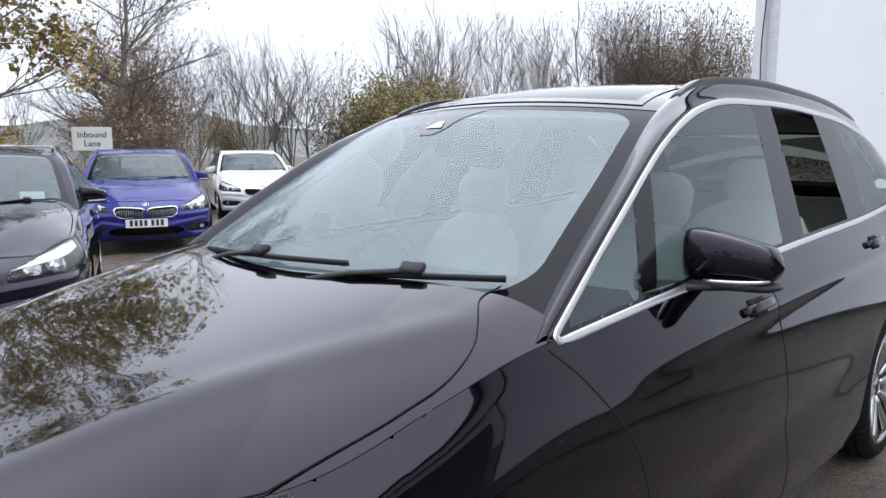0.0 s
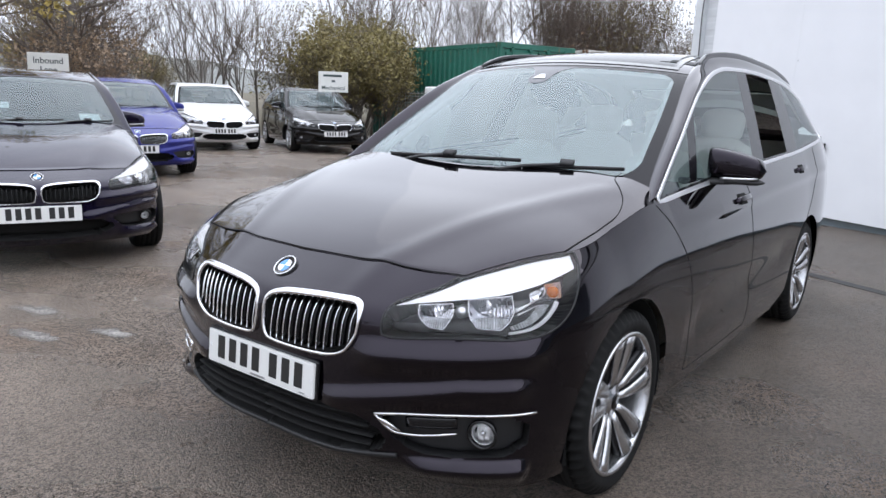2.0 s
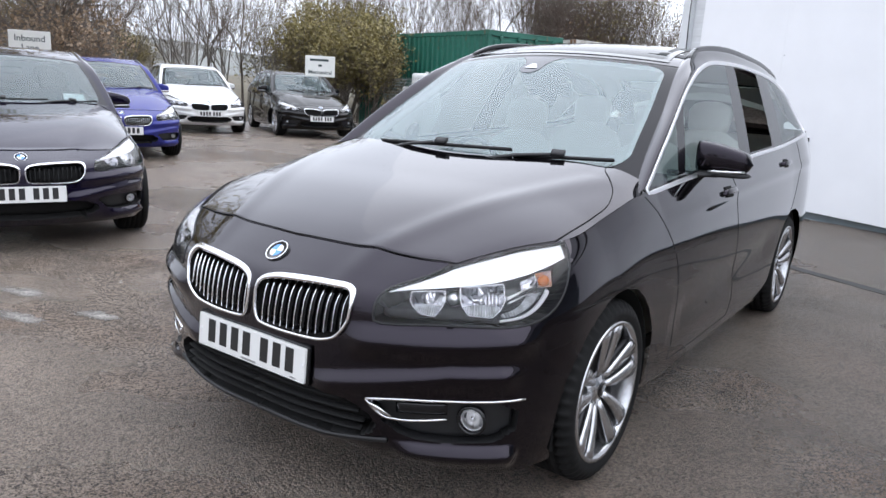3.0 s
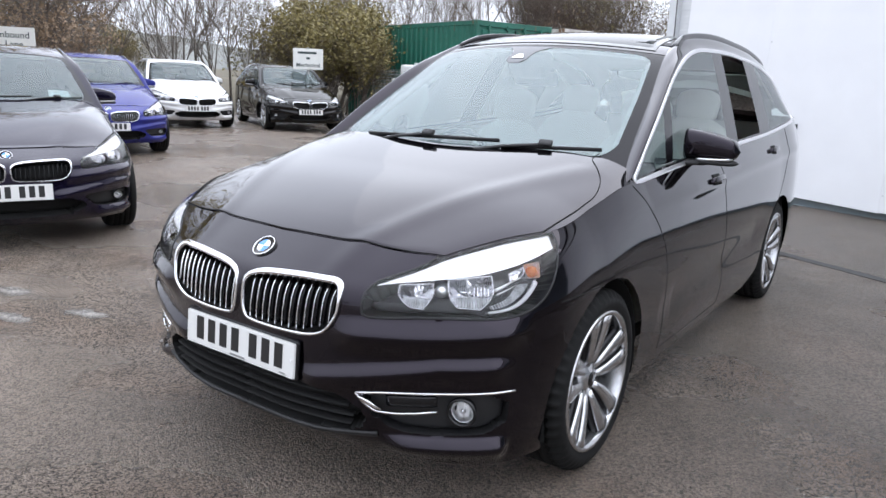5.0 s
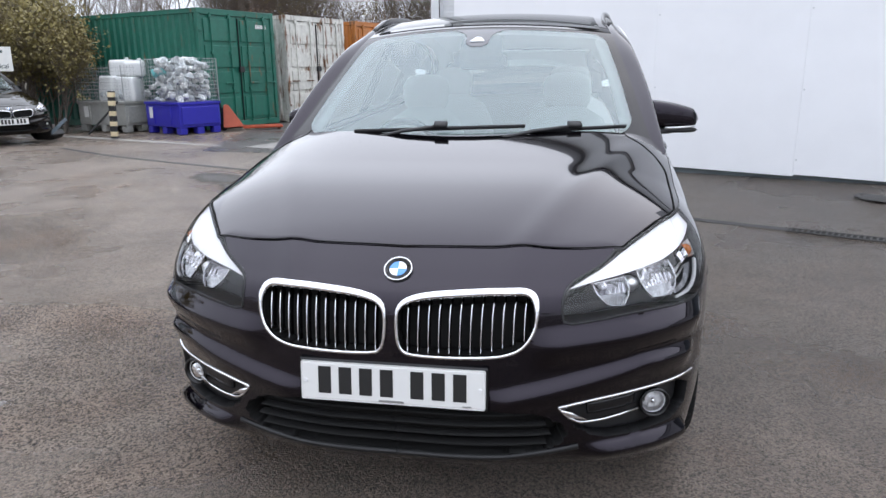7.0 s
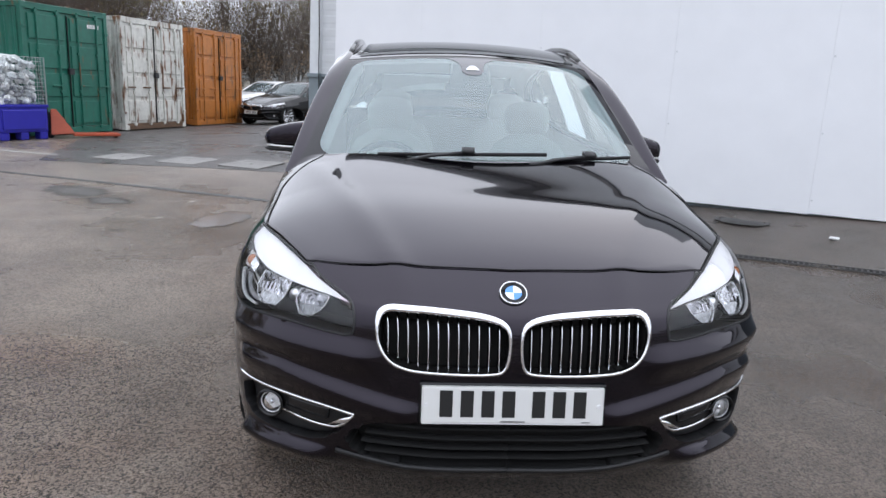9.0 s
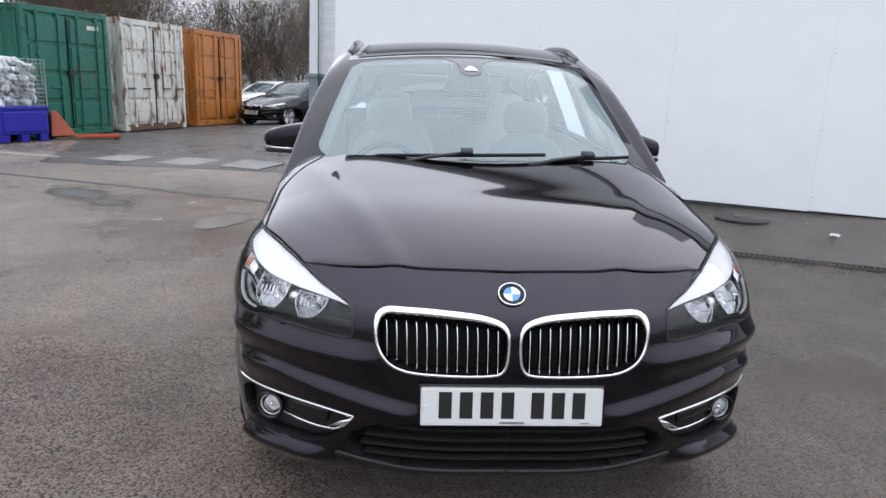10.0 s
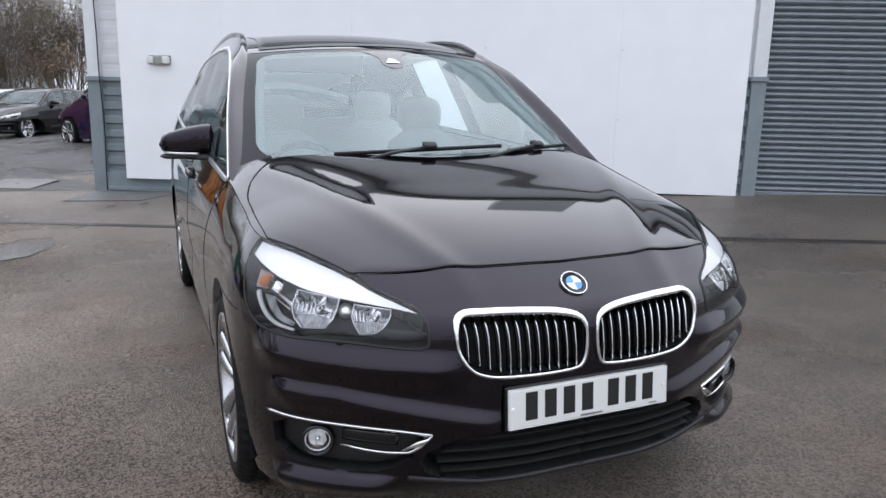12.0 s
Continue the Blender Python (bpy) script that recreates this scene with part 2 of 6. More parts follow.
def inside(poly, x, y):
    p = np.array(poly, float)
    q = np.roll(p, -1, 0)
    res = np.zeros(np.shape(x), bool)
    for (x0, y0), (x1, y1) in zip(p, q):
        if y0 == y1:
            continue
        res ^= ((y0 > y) != (y1 > y)) & (x < (x1 - x0) * (y - y0) / (y1 - y0) + x0)
    return res


def snap(U, V, poly, cell):
    """Draw grid points that lie near an outline onto it."""
    p = np.array(poly, float)
    q = np.roll(p, -1, 0)
    best = np.full(U.shape, 1e9)
    bu, bv = U.copy(), V.copy()
    near = (U > p[:, 0].min() - 3 * cell) & (U < p[:, 0].max() + 3 * cell) & (V > p[:, 1].min() - 3 * cell) & (V < p[:, 1].max() + 3 * cell)
    u, v = U[near], V[near]
    b, cu, cv = best[near], u.copy(), v.copy()
    for a, c in zip(p, q):
        d = c - a
        t = np.clip(((u - a[0]) * d[0] + (v - a[1]) * d[1]) / (d @ d + 1e-12), 0, 1)
        x, y = a[0] + t * d[0], a[1] + t * d[1]
        r = np.hypot(x - u, y - v)
        k = r < b
        b, cu, cv = np.where(k, r, b), np.where(k, x, cu), np.where(k, y, cv)
    k = b < 0.52 * cell
    U[near], V[near] = np.where(k, cu, u), np.where(k, cv, v)


def patches(fun, us, vs, regions, cell, side=1):
    """A grid of the surface fun(u, v), cut into labelled patches by outlines: {label: (verts, faces)}."""
    U, V = np.meshgrid(us, vs, indexing="ij")
    for _, poly in regions:
        snap(U, V, poly, cell)
    P = fun(U, V) * np.array([side, 1, 1])
    cu = (U[:-1, :-1] + U[1:, :-1] + U[:-1, 1:] + U[1:, 1:]) / 4
    cv = (V[:-1, :-1] + V[1:, :-1] + V[:-1, 1:] + V[1:, 1:]) / 4
    lab = np.zeros(cu.shape, int)
    for k, (_, poly) in enumerate(regions):
        lab[inside(poly, cu, cv) & (lab == 0)] = k + 1
    nu, nv = U.shape
    idx = np.arange(nu * nv).reshape(nu, nv)
    quads = np.stack([idx[:-1, :-1], idx[1:, :-1], idx[1:, 1:], idx[:-1, 1:]], -1)
    if side < 0:
        quads = quads[..., ::-1]
    flat = P.reshape(-1, 3)
    out = {}
    for k, name in enumerate(["body"] + [r[0] for r in regions]):
        q = quads[lab == k]
        if not len(q):
            continue
        used, inv = np.unique(q, return_inverse=True)
        v, f = flat[used], inv.reshape(-1, 4)
        if name in out:
            v0, f0 = out[name]
            out[name] = (np.concatenate([v0, v]), np.concatenate([f0, f + len(v0)]))
        else:
            out[name] = (v, f)
    return out


def normals(v, f):
    n = np.zeros_like(v)
    fn = np.cross(v[f[:, 2]] - v[f[:, 0]], v[f[:, 3]] - v[f[:, 1]])
    for k in range(4):
        np.add.at(n, f[:, k], fn)
    return n / (np.linalg.norm(n, axis=1, keepdims=True) + 1e-12)


def bucket(v, f, depth):
    """The patch sunk by depth, with walls round its edge."""
    n = normals(v, f)
    inner = v - n * depth
    count = {}
    for q in f:
        for a, b in zip(q, np.roll(q, -1)):
            count[(a, b)] = 1
    walls = [(b, a, a + len(v), b + len(v)) for (a, b) in count if (b, a) not in count and abs(v[a][0]) + abs(v[b][0]) > 2e-3]
    return np.concatenate([v, inner]), [tuple(q + len(v)) for q in f] + walls


def shell(v, f, thick):
    """The patch as a sheet with a back and closed edges."""
    w, g = bucket(v, np.asarray(f), thick)
    k = len(f)
    back = [tuple(reversed(q)) for q in g[:k]]
    return w, [tuple(q) for q in f] + back + [tuple(reversed(q)) for q in g[k:]]

# ---- the car body: plan curves, height profiles and greenhouse lines, in metres from the middle of the front bumper ----
PLAN = [(0, -.005, 0, .175), (.22, .0, .25, .187), (.45, .05, .48, .212), (.662, .148, .612, .246), (.818, .292, .702, .388), (.889, .485, .790, .548), (.898, .80, .805, .82),
        (.895, 1.16, .813, 1.16), (.90, 1.7, .825, 1.7), (.90, 2.6, .83, 2.6), (.90, 3.5, .828, 3.5), (.890, 4.1, .812, 4.08), (.81, 4.42, .745, 4.33), (.5, 4.54, .48, 4.42), (0, 4.56, 0, 4.43)]
CHORD = np.concatenate([[0], np.cumsum([np.hypot(b[0] - a[0], b[1] - a[1]) for a, b in zip(PLAN, PLAN[1:])])])
# the bonnet's edge turns sharply where its front meets the lamp
_edge = [(c, r[2:]) for c, r in zip(CHORD, PLAN)]
_lean = [tuple(a + (b - a) * k for a, b in zip(PLAN[3][2:], PLAN[j][2:])) for j, k in ((2, .16), (4, .16))]
_edge[3:4] = [(CHORD[3] - .16 * (CHORD[3] - CHORD[2]), _lean[0]), _edge[3], (CHORD[3] + .16 * (CHORD[4] - CHORD[3]), _lean[1])]
plan_low = hermite(CHORD, [r[:2] for r in PLAN])
plan_top = hermite([c for c, _ in _edge], [r for _, r in _edge])


def plan(s):
    """Body plan at s metres round: x, y at the bumper's height, then x, y along the upper edge."""
    return np.concatenate([plan_low(s), plan_top(s)], -1)


CENTRE_Z = hermite([.05, .10, .15, .2, .3, .5, .75, 1.02, 1.3], [.755, .79, .82, .846, .888, .953, 1.010, 1.070, 1.128])
BELT = hermite([1.0, 1.16, 1.7, 2.6, 3.4, 4.0, 4.3], [.97, .987, 1.03, 1.075, 1.11, 1.16, 1.18])
RISE_FRONT = hermite([0, .33, .63, .78, 1], [0, .02, .15, .47, 1])
RISE_SIDE = hermite([0, .3, .6, .8, 1], [0, .03, .22, .5, 1])
TUCK_FRONT = hermite([.2, .24, .28, .36, .5, 2], [.10, .05, .02, .0, 0, 0])
TUCK_SIDE = hermite([.15, .2, .3, .45, .6, 2], [.06, .04, .018, .004, 0, 0])
# upper edge of the side windows, and the edge of screen and roof, both by y: x, z
CANT = hermite([1.14, 1.5, 1.85, 2.2, 2.55, 3.1, 3.7, 4.0, 4.25],
               [(.815, .990), (.764, 1.230), (.704, 1.422), (.660, 1.518), (.645, 1.542), (.650, 1.535), (.668, 1.475), (.692, 1.38), (.745, 1.185)])
ROOF = hermite([1.10, 1.26, 1.6, 1.95, 2.2, 2.6, 3.1, 3.7, 4.05, 4.38],
               [(.795, .972), (.750, 1.074), (.686, 1.285), (.612, 1.486), (.580, 1.558), (.574, 1.598), (.574, 1.592), (.574, 1.548), (.585, 1.465), (.64, 1.13)])
BOW_Y = hermite([1.10, 1.26, 2.03, 2.5, 3.6, 4.38], [.13, .19, .12, .0, -.0, -.09])
BOW_Z = hermite([1.10, 1.26, 2.03, 2.6, 3.6, 4.38], [.012, .016, .036, .034, .034, .02])


def bonnet_z(x, y):
    ridge = .34 + .36 * np.clip((y - .2) / .85, 0, 1)
    k = np.clip((y - .25) / .5, 0, 1)
    fall = (.066 + .020 * k) * (np.abs(x) / .8) ** (2.45 + 2.6 * k * k * (3 - 2 * k))
    return CENTRE_Z(y) - fall + .0065 * np.exp(-((np.abs(x) - ridge) / .05) ** 2)


def top_z(s):
    p = plan(s)
    k = np.clip((p[..., 3] - 1.0) / .25, 0, 1)
    return bonnet_z(p[..., 2], p[..., 3]) * (1 - k) + BELT(p[..., 3]) * k


def skin(s, z):
    """The lower body: s metres round the plan from the nose, z metres up."""
    s, z = np.broadcast_arrays(np.asarray(s, float), np.asarray(z, float))
    p, q = plan(s), plan(s + 1e-3) - plan(s - 1e-3)
    n = np.stack([q[..., 1], -q[..., 0]], -1)
    n = n / (np.linalg.norm(n, axis=-1, keepdims=True) + 1e-12)
    w = np.clip((s - .35) / .6, 0, 1)
    w = w * w * (3 - 2 * w)
    z0 = .55 + .05 * w
    top = top_z(s)
    z = np.minimum(z, top)
    v = np.clip((z - z0) / (top - z0), 0, 1)
    k = RISE_FRONT(v) * (1 - w) + RISE_SIDE(v) * w
    tuck = TUCK_FRONT(z) * (1 - w) + TUCK_SIDE(z) * w
    # ledges across the bumper corners, a crease along the doors and the sill
    fold = 0
    for at, half, out, s0, s1, end in ((.634 + .055 * (s - .43), .022, .026, .34, 1.0, .12), (.480 + .17 * np.clip(s - .30, 0, .4) + .02 * (s - .7), .015, .022, .22, .94, .09), (.294 - .01 * (s - .5), .012, .038, .50, .945, .06)):
        up = np.clip((at + half - z) / (2 * half), 0, 1)
        down = np.clip((at - half - z) / .085, 0, 1)
        gate = np.clip((s - s0) / .12, 0, 1) * np.clip((s1 - s) / end, 0, 1)
        fold = fold + out * up * (1 - down * down * (3 - 2 * down)) * gate * gate * (3 - 2 * gate)
    crease = .010 * np.exp(-((z - .90 - .03 * (s - 2)) / .035) ** 2) * np.clip((s - 1.9) / .5, 0, 1) * np.clip((5.0 - s) / .4, 0, 1)
    hollow = -.016 * np.exp(-((z - .45 - .05 * (s - 2)) / .09) ** 2) * np.clip((s - 2.0) / .2, 0, 1) * np.clip((3.9 - s) / .3, 0, 1)
    c = p[..., :2] + (p[..., 2:] - p[..., :2]) * k[..., None] + n * (fold + crease + hollow - tuck)[..., None]
    c[..., 0] = np.maximum(c[..., 0], 0)
    return np.concatenate([c, z[..., None]], -1)


def skin_out(s, z, d):
    """Points of the lower body, d metres proud of it, and the normals there."""
    a, b, c = skin(s, z), skin(np.asarray(s) + .004, z), skin(s, np.asarray(z) + .004)
    n = np.cross(b - a, c - a)
    n /= np.linalg.norm(n, axis=-1, keepdims=True) + 1e-12
    return a + n * np.asarray(d, float)[..., None], n


def side_x(y, z):
    """The glass side above the belt."""
    low, high, c = BELT(y), CANT(y)[..., 1], CANT(y)[..., 0]
    s = np.interp(y, PLAN_Y, PLAN_S)
    base = plan(s)[..., 2]
    t = np.clip((z - low) / np.maximum(high - low, .02), 0, 1)
    return base + (c - base) * t + .018 * t * (1 - t) * np.clip((high - low) / .3, 0, 1)


PLAN_S = np.linspace(1.2, 5.2, 400)
PLAN_Y = plan(PLAN_S)[:, 3]


def side(y, z):
    y, z = np.broadcast_arrays(np.asarray(y, float), np.asarray(z, float))
    z = np.clip(z, BELT(y), np.maximum(CANT(y)[..., 1], BELT(y)))
    return np.stack([side_x(y, z), y, z], -1)


def crown(y, a):
    """Screen, roof and tail: y along its edge, a from one edge (-1) to the other (1)."""
    y, a = np.broadcast_arrays(np.asarray(y, float), np.asarray(a, float))
    e = ROOF(y)
    b = 1 - a * a
    return np.stack([e[..., 0] * a, y - BOW_Y(y) * b, e[..., 1] + BOW_Z(y) * b], -1)


KIDNEY = rounded([(.389, .722), (.388, .655), (.360, .606), (.31, .584), (.25, .579), (.06, .577), (.022, .592), (.014, .67), (.022, .716), (.08, .734), (.18, .742), (.30, .747), (.360, .746)])
INTAKE = rounded([(-.1, .428), (.36, .432), (.50, .36), (.46, .30), (.36, .272), (-.1, .262)], 1)
FOGBOX = rounded([(.452, .432), (.60, .446), (.92, .4505), (.915, .318), (.63, .309), (.53, .337)], 1)
LAMP = rounded([(.466, .662), (.55, .667), (.65, .678), (.764, .679), (.83, .677), (.90, .681), (.955, .689), (1.01, .711), (1.052, .747), (1.082, .79), (1.104, .832), (1.122, .874), (1.10, .93), (.85, .93), (.70, .850), (.60, .806), (.516, .779), (.475, .764), (.456, .742), (.459, .69)], 1)


def window_outline(y0, y1, lean0=0.0, lean1=0.0, gap=.016):
    """A side window between two leaning posts: y at the belt, and the lean towards the roof."""
    lo, hi = [], []
    for y in np.linspace(y0, y1, 24):
        lo.append((y, float(BELT(y)) + gap))
    k0, k1 = y0 + lean0, y1 + lean1
    for y in np.linspace(k1, k0, 24):
        z = float(CANT(y)[1]) - gap
        if z > float(BELT(y)) + gap:
            hi.append((y, z))
    return np.array(lo + hi)


def turned(ps):
    """Patches with their faces the other way round."""
    return {k: (v, f[:, ::-1]) for k, (v, f) in ps.items()}


def wheel(parent, at, radius, alloy=True, fine=True):
    """A wheel: tyre, rim, spokes, bolts and a hub cap; the outer face looks along +x."""
    r, rr = radius, radius * 0.765
    hub = thing("wheel", at)
    hub.parent = parent
    w = .105
    prof = [(rr, -w), (rr + .015, -w - .004), (r - .03, -w - .006), (r - .008, -w + .012), (r, -w + .03)]
    for g in (-.055, -.018, .018, .055):
        prof += [(r, g - .006), (r - .007, g - .005), (r - .007, g + .005), (r, g + .006)]
    prof += [(r, w - .03), (r - .008, w - .012), (r - .03, w + .004), (rr + .03, w + .008), (rr + .012, w + .003), (rr, w - .004)]
    v, f = lathe(prof, 156 if fine else 28)
    if fine:
        # tread blocks cut across the shoulders
        g = v.reshape(156, len(prof), 3)
        rad = np.hypot(g[..., 1], g[..., 2])
        cut = (rad > r - .012) & ((np.arange(156) % 3 == 0)[:, None]) & (np.abs(g[..., 0]) > .05)
        g[..., 1:] *= np.where(cut, .955, 1.0)[..., None]
        v = g.reshape(-1, 3)
    mesh_part("tyre", v, f, RUBBER, hub)
    v, f = lathe([(rr + .004, w - .006), (rr + .004, w + .004), (rr - .010, w + .004), (rr - .014, w - .012), (rr - .022, w - .05), (rr - .02, -w + .02)], 56 if fine else 28)
    mesh_part("rim", v, f, ALLOY, hub)
    v, f = lathe([(0.0, -.02), (.155, -.02), (.155, -.035), (0.0, -.035)], 32)
    mesh_part("brake_disc", v, f, STEEL, hub)
    v, f = lathe([(0.0, -.06), (rr - .03, -.06)], 32)
    mesh_part("wheel_well", v, f, SEAM, hub)
    v, f = lathe([(0.0, w - .028), (.028, w - .028), (.034, w - .034), (.062, w - .040), (.075, w - .062), (.075, -.01)], 32)
    mesh_part("hub_cap", v, f, ALLOY, hub)
    v, f = lathe([(0.0, w - .0255), (.027, w - .0255), (.028, w - .0275)], 24)
    mesh_part("cap_badge", v, f, GLOSS, hub)
    # paired spokes, each a tapered bar that dips towards the hub
    n = 7
    t = np.linspace(0, 1, n)
    prof_r = .058 + (rr - .012 - .058) * t
    depth = w - .045 + .038 * t ** .7
    for k in range(5):
        for d in (-1, 1):
            ang = 2 * np.pi * k / 5 + np.pi / 2 + d * (.31 - .11 * t)
            path = np.stack([depth, prof_r * np.cos(ang), prof_r * np.sin(ang)], -1)
            v, f = sweep(path, (1, 0, 0), .030 + .050 * t ** 1.2, .030 - .008 * t, sides=6, square=1.0)
            sp = mesh_part("spoke", v, f, ALLOY, hub)
            v, f = sweep(path + np.array([-.022, 0, 0]), (1, 0, 0), .044 + .045 * t, .03, sides=6)
            mesh_part("spoke_web", v, f, ALLOY_DARK, sp)
        if fine:
            a = 2 * np.pi * k / 5 + np.pi / 2
            v, f = lathe([(0.0, w - .05), (.009, w - .05), (.010, w - .07)], 8)
            mesh_part("bolt", v + np.array([0, .047 * math.cos(a), .047 * math.sin(a)]), f, STEEL, hub)
    return hub


def bars(parent, centre, width, height, turn, groups, mat):
    """Plain bars in place of writing on a plate."""
    n = len(groups)
    step = width / (n + .45)
    for k in range(n):
        x = -width / 2 + step * (k + .5 + (.45 if k > 3 else 0))
        bm = box((step * .62, .0016, height), (x, 0, 0), .0005, 1)
        part("plain_bar", bm, mat, parent, at=turn @ Matrix.Translation(centre))


def roundel(parent, at, r):
    """A round badge in plain colours: dark ring, chrome rim, four quarters."""
    base = mesh_part("badge", *lathe([(0.0, .004), (r * .62, .004), (r * .62, .005), (r * .92, .005), (r * .93, .007), (r, .006), (r, -.01)], 40), GLOSS, parent, at=at)
    mesh_part("badge_rim", *lathe([(r * .90, .005), (r * .92, .008), (r * .98, .0075), (r * 1.0, .003)], 40), CHROME, base)
    for k in range(4):
        a = np.linspace(k * np.pi / 2, (k + 1) * np.pi / 2, 9)
        v = [(.0058, 0, 0)] + [(.0058, .6 * r * math.cos(q), .6 * r * math.sin(q)) for q in a]
        mesh_part("badge_quarter", v, [(0, i, i + 1) for i in range(1, 9)], LOGO_BLUE if k % 2 else LOGO_WHITE, base, smooth=False)
    return base




def mirror(parent, sgn, at, mats):
    """A door mirror: rounded cap, lower shell, indicator strip, glass and foot."""
    m = at
    n_u, n_v = 24, 18
    th = np.linspace(0, 2 * np.pi, n_u, endpoint=False)

    def loft(z_low, z_top, taper, deep, e):
        """Rounded-box sections from the inner end to the narrow outer end."""
        v, f = [], []
        for p in np.linspace(0, 1, n_v):
            end = min(1.0, (p / .06) ** .5 if p < .06 else 1.0, ((1 - p) / .13) ** .45 if p > .87 else 1.0)
            end = max(end, .02)
            top = z_low + (z_top - z_low) * (1 - taper * p ** 1.7)
            c, h = (top + z_low) / 2, (top - z_low) / 2
            for t in th:
                a, b = math.cos(t), math.sin(t)
                yy = np.sign(a) * abs(a) ** e * end * deep * (1 - .35 * p * p)
                zz = np.sign(b) * abs(b) ** e * end * h
                v.append((sgn * (-.112 + .232 * p), yy + .035 * p * p, c + zz))
        for i in range(n_v - 1):
            for j in range(n_u):
                k = (j + 1) % n_u
                q = (i * n_u + j, i * n_u + k, (i + 1) * n_u + k, (i + 1) * n_u + j)
                f.append(q if sgn > 0 else q[::-1])
        return np.array(v), f
    root = thing("door_mirror", m)
    root.parent = parent
    v, f = loft(-.040, .092, .40, .060, .56)
    mesh_part("mirror_cap", v, f, mats, root)
    v, f = loft(-.062, -.036, .10, .055, .6)
    mesh_part("mirror_shell", v, f, PLASTIC, root)
    t = np.linspace(0, 1, 10)
    path = np.stack([sgn * (-.04 + .138 * t), -.0605 + .036 * t ** 2 + .022 * t ** 6, -.036 + .004 * t], -1)
    mesh_part("indicator_strip", *sweep(path, (0, 0, 1), .006, .009), SATIN, root)
    bm = box((.15, .006, .085), (-.025 * sgn, .062, .012), .018, 3)
    part("mirror_glass", bm, REFLECT, root)
    path = np.stack([sgn * (-.175 + .14 * t), -.15 + .155 * t, -.052 - .004 * t], -1)
    mesh_part("mirror_foot", *sweep(path, (0, 0, 1), .050 + .04 * t, .026 - .006 * t), PLASTIC, root)
    return root


def seat(parent, x, y, z, mat, scale=1.0, label=""):
    """A car seat with cushion, backrest and headrest."""
    root = thing("seat", pose(x, y, z))
    root.parent = parent
    part("cushion", box((.50 * scale, .50, .16), (0, 0, .08), .05, 3), mat, root, smooth=True)
    t = np.linspace(0, 1, 12)
    path = np.stack([0 * t, .19 + .21 * t - .03 * np.sin(np.pi * t), .08 + .70 * t], -1)
    wide = scale * np.interp(t, [0, .15, .55, .75, .9, .97, 1], [.44, .48, .52, .50, .40, .30, .18])
    mesh_part("backrest", *sweep(path, (0, -1, 0), wide, np.interp(t, [0, .8, 1], [.17, .15, .07]), sides=20, square=.75), mat, root)
    for d in (-1, 1):
        path = np.stack([d * (.215 - .10 * np.clip(t - .7, 0, 1) ** 1.2 * 3) * scale, .145 + .21 * t, .12 + .60 * t], -1)
        mesh_part("bolster", *sweep(path, (0, -1, 0), np.interp(t, [0, .5, 1], [.10, .085, .05]), np.interp(t, [0, .5, 1], [.12, .10, .04]), sides=12), mat, root)
    path = np.stack([0 * t, .40 + .03 * t, .76 + .20 * t], -1)
    mesh_part("headrest", *sweep(path, (0, -1, 0), np.interp(t, [0, .2, .7, .92, 1], [.18, .25, .27, .22, .12]), np.interp(t, [0, .2, .8, 1], [.07, .10, .10, .05]), sides=18, square=.7), mat, root)
    for d in (-.06, .06):
        part("post", rod((d, .40, .70), (d, .42, .80), .007), STEEL, root)
    return root


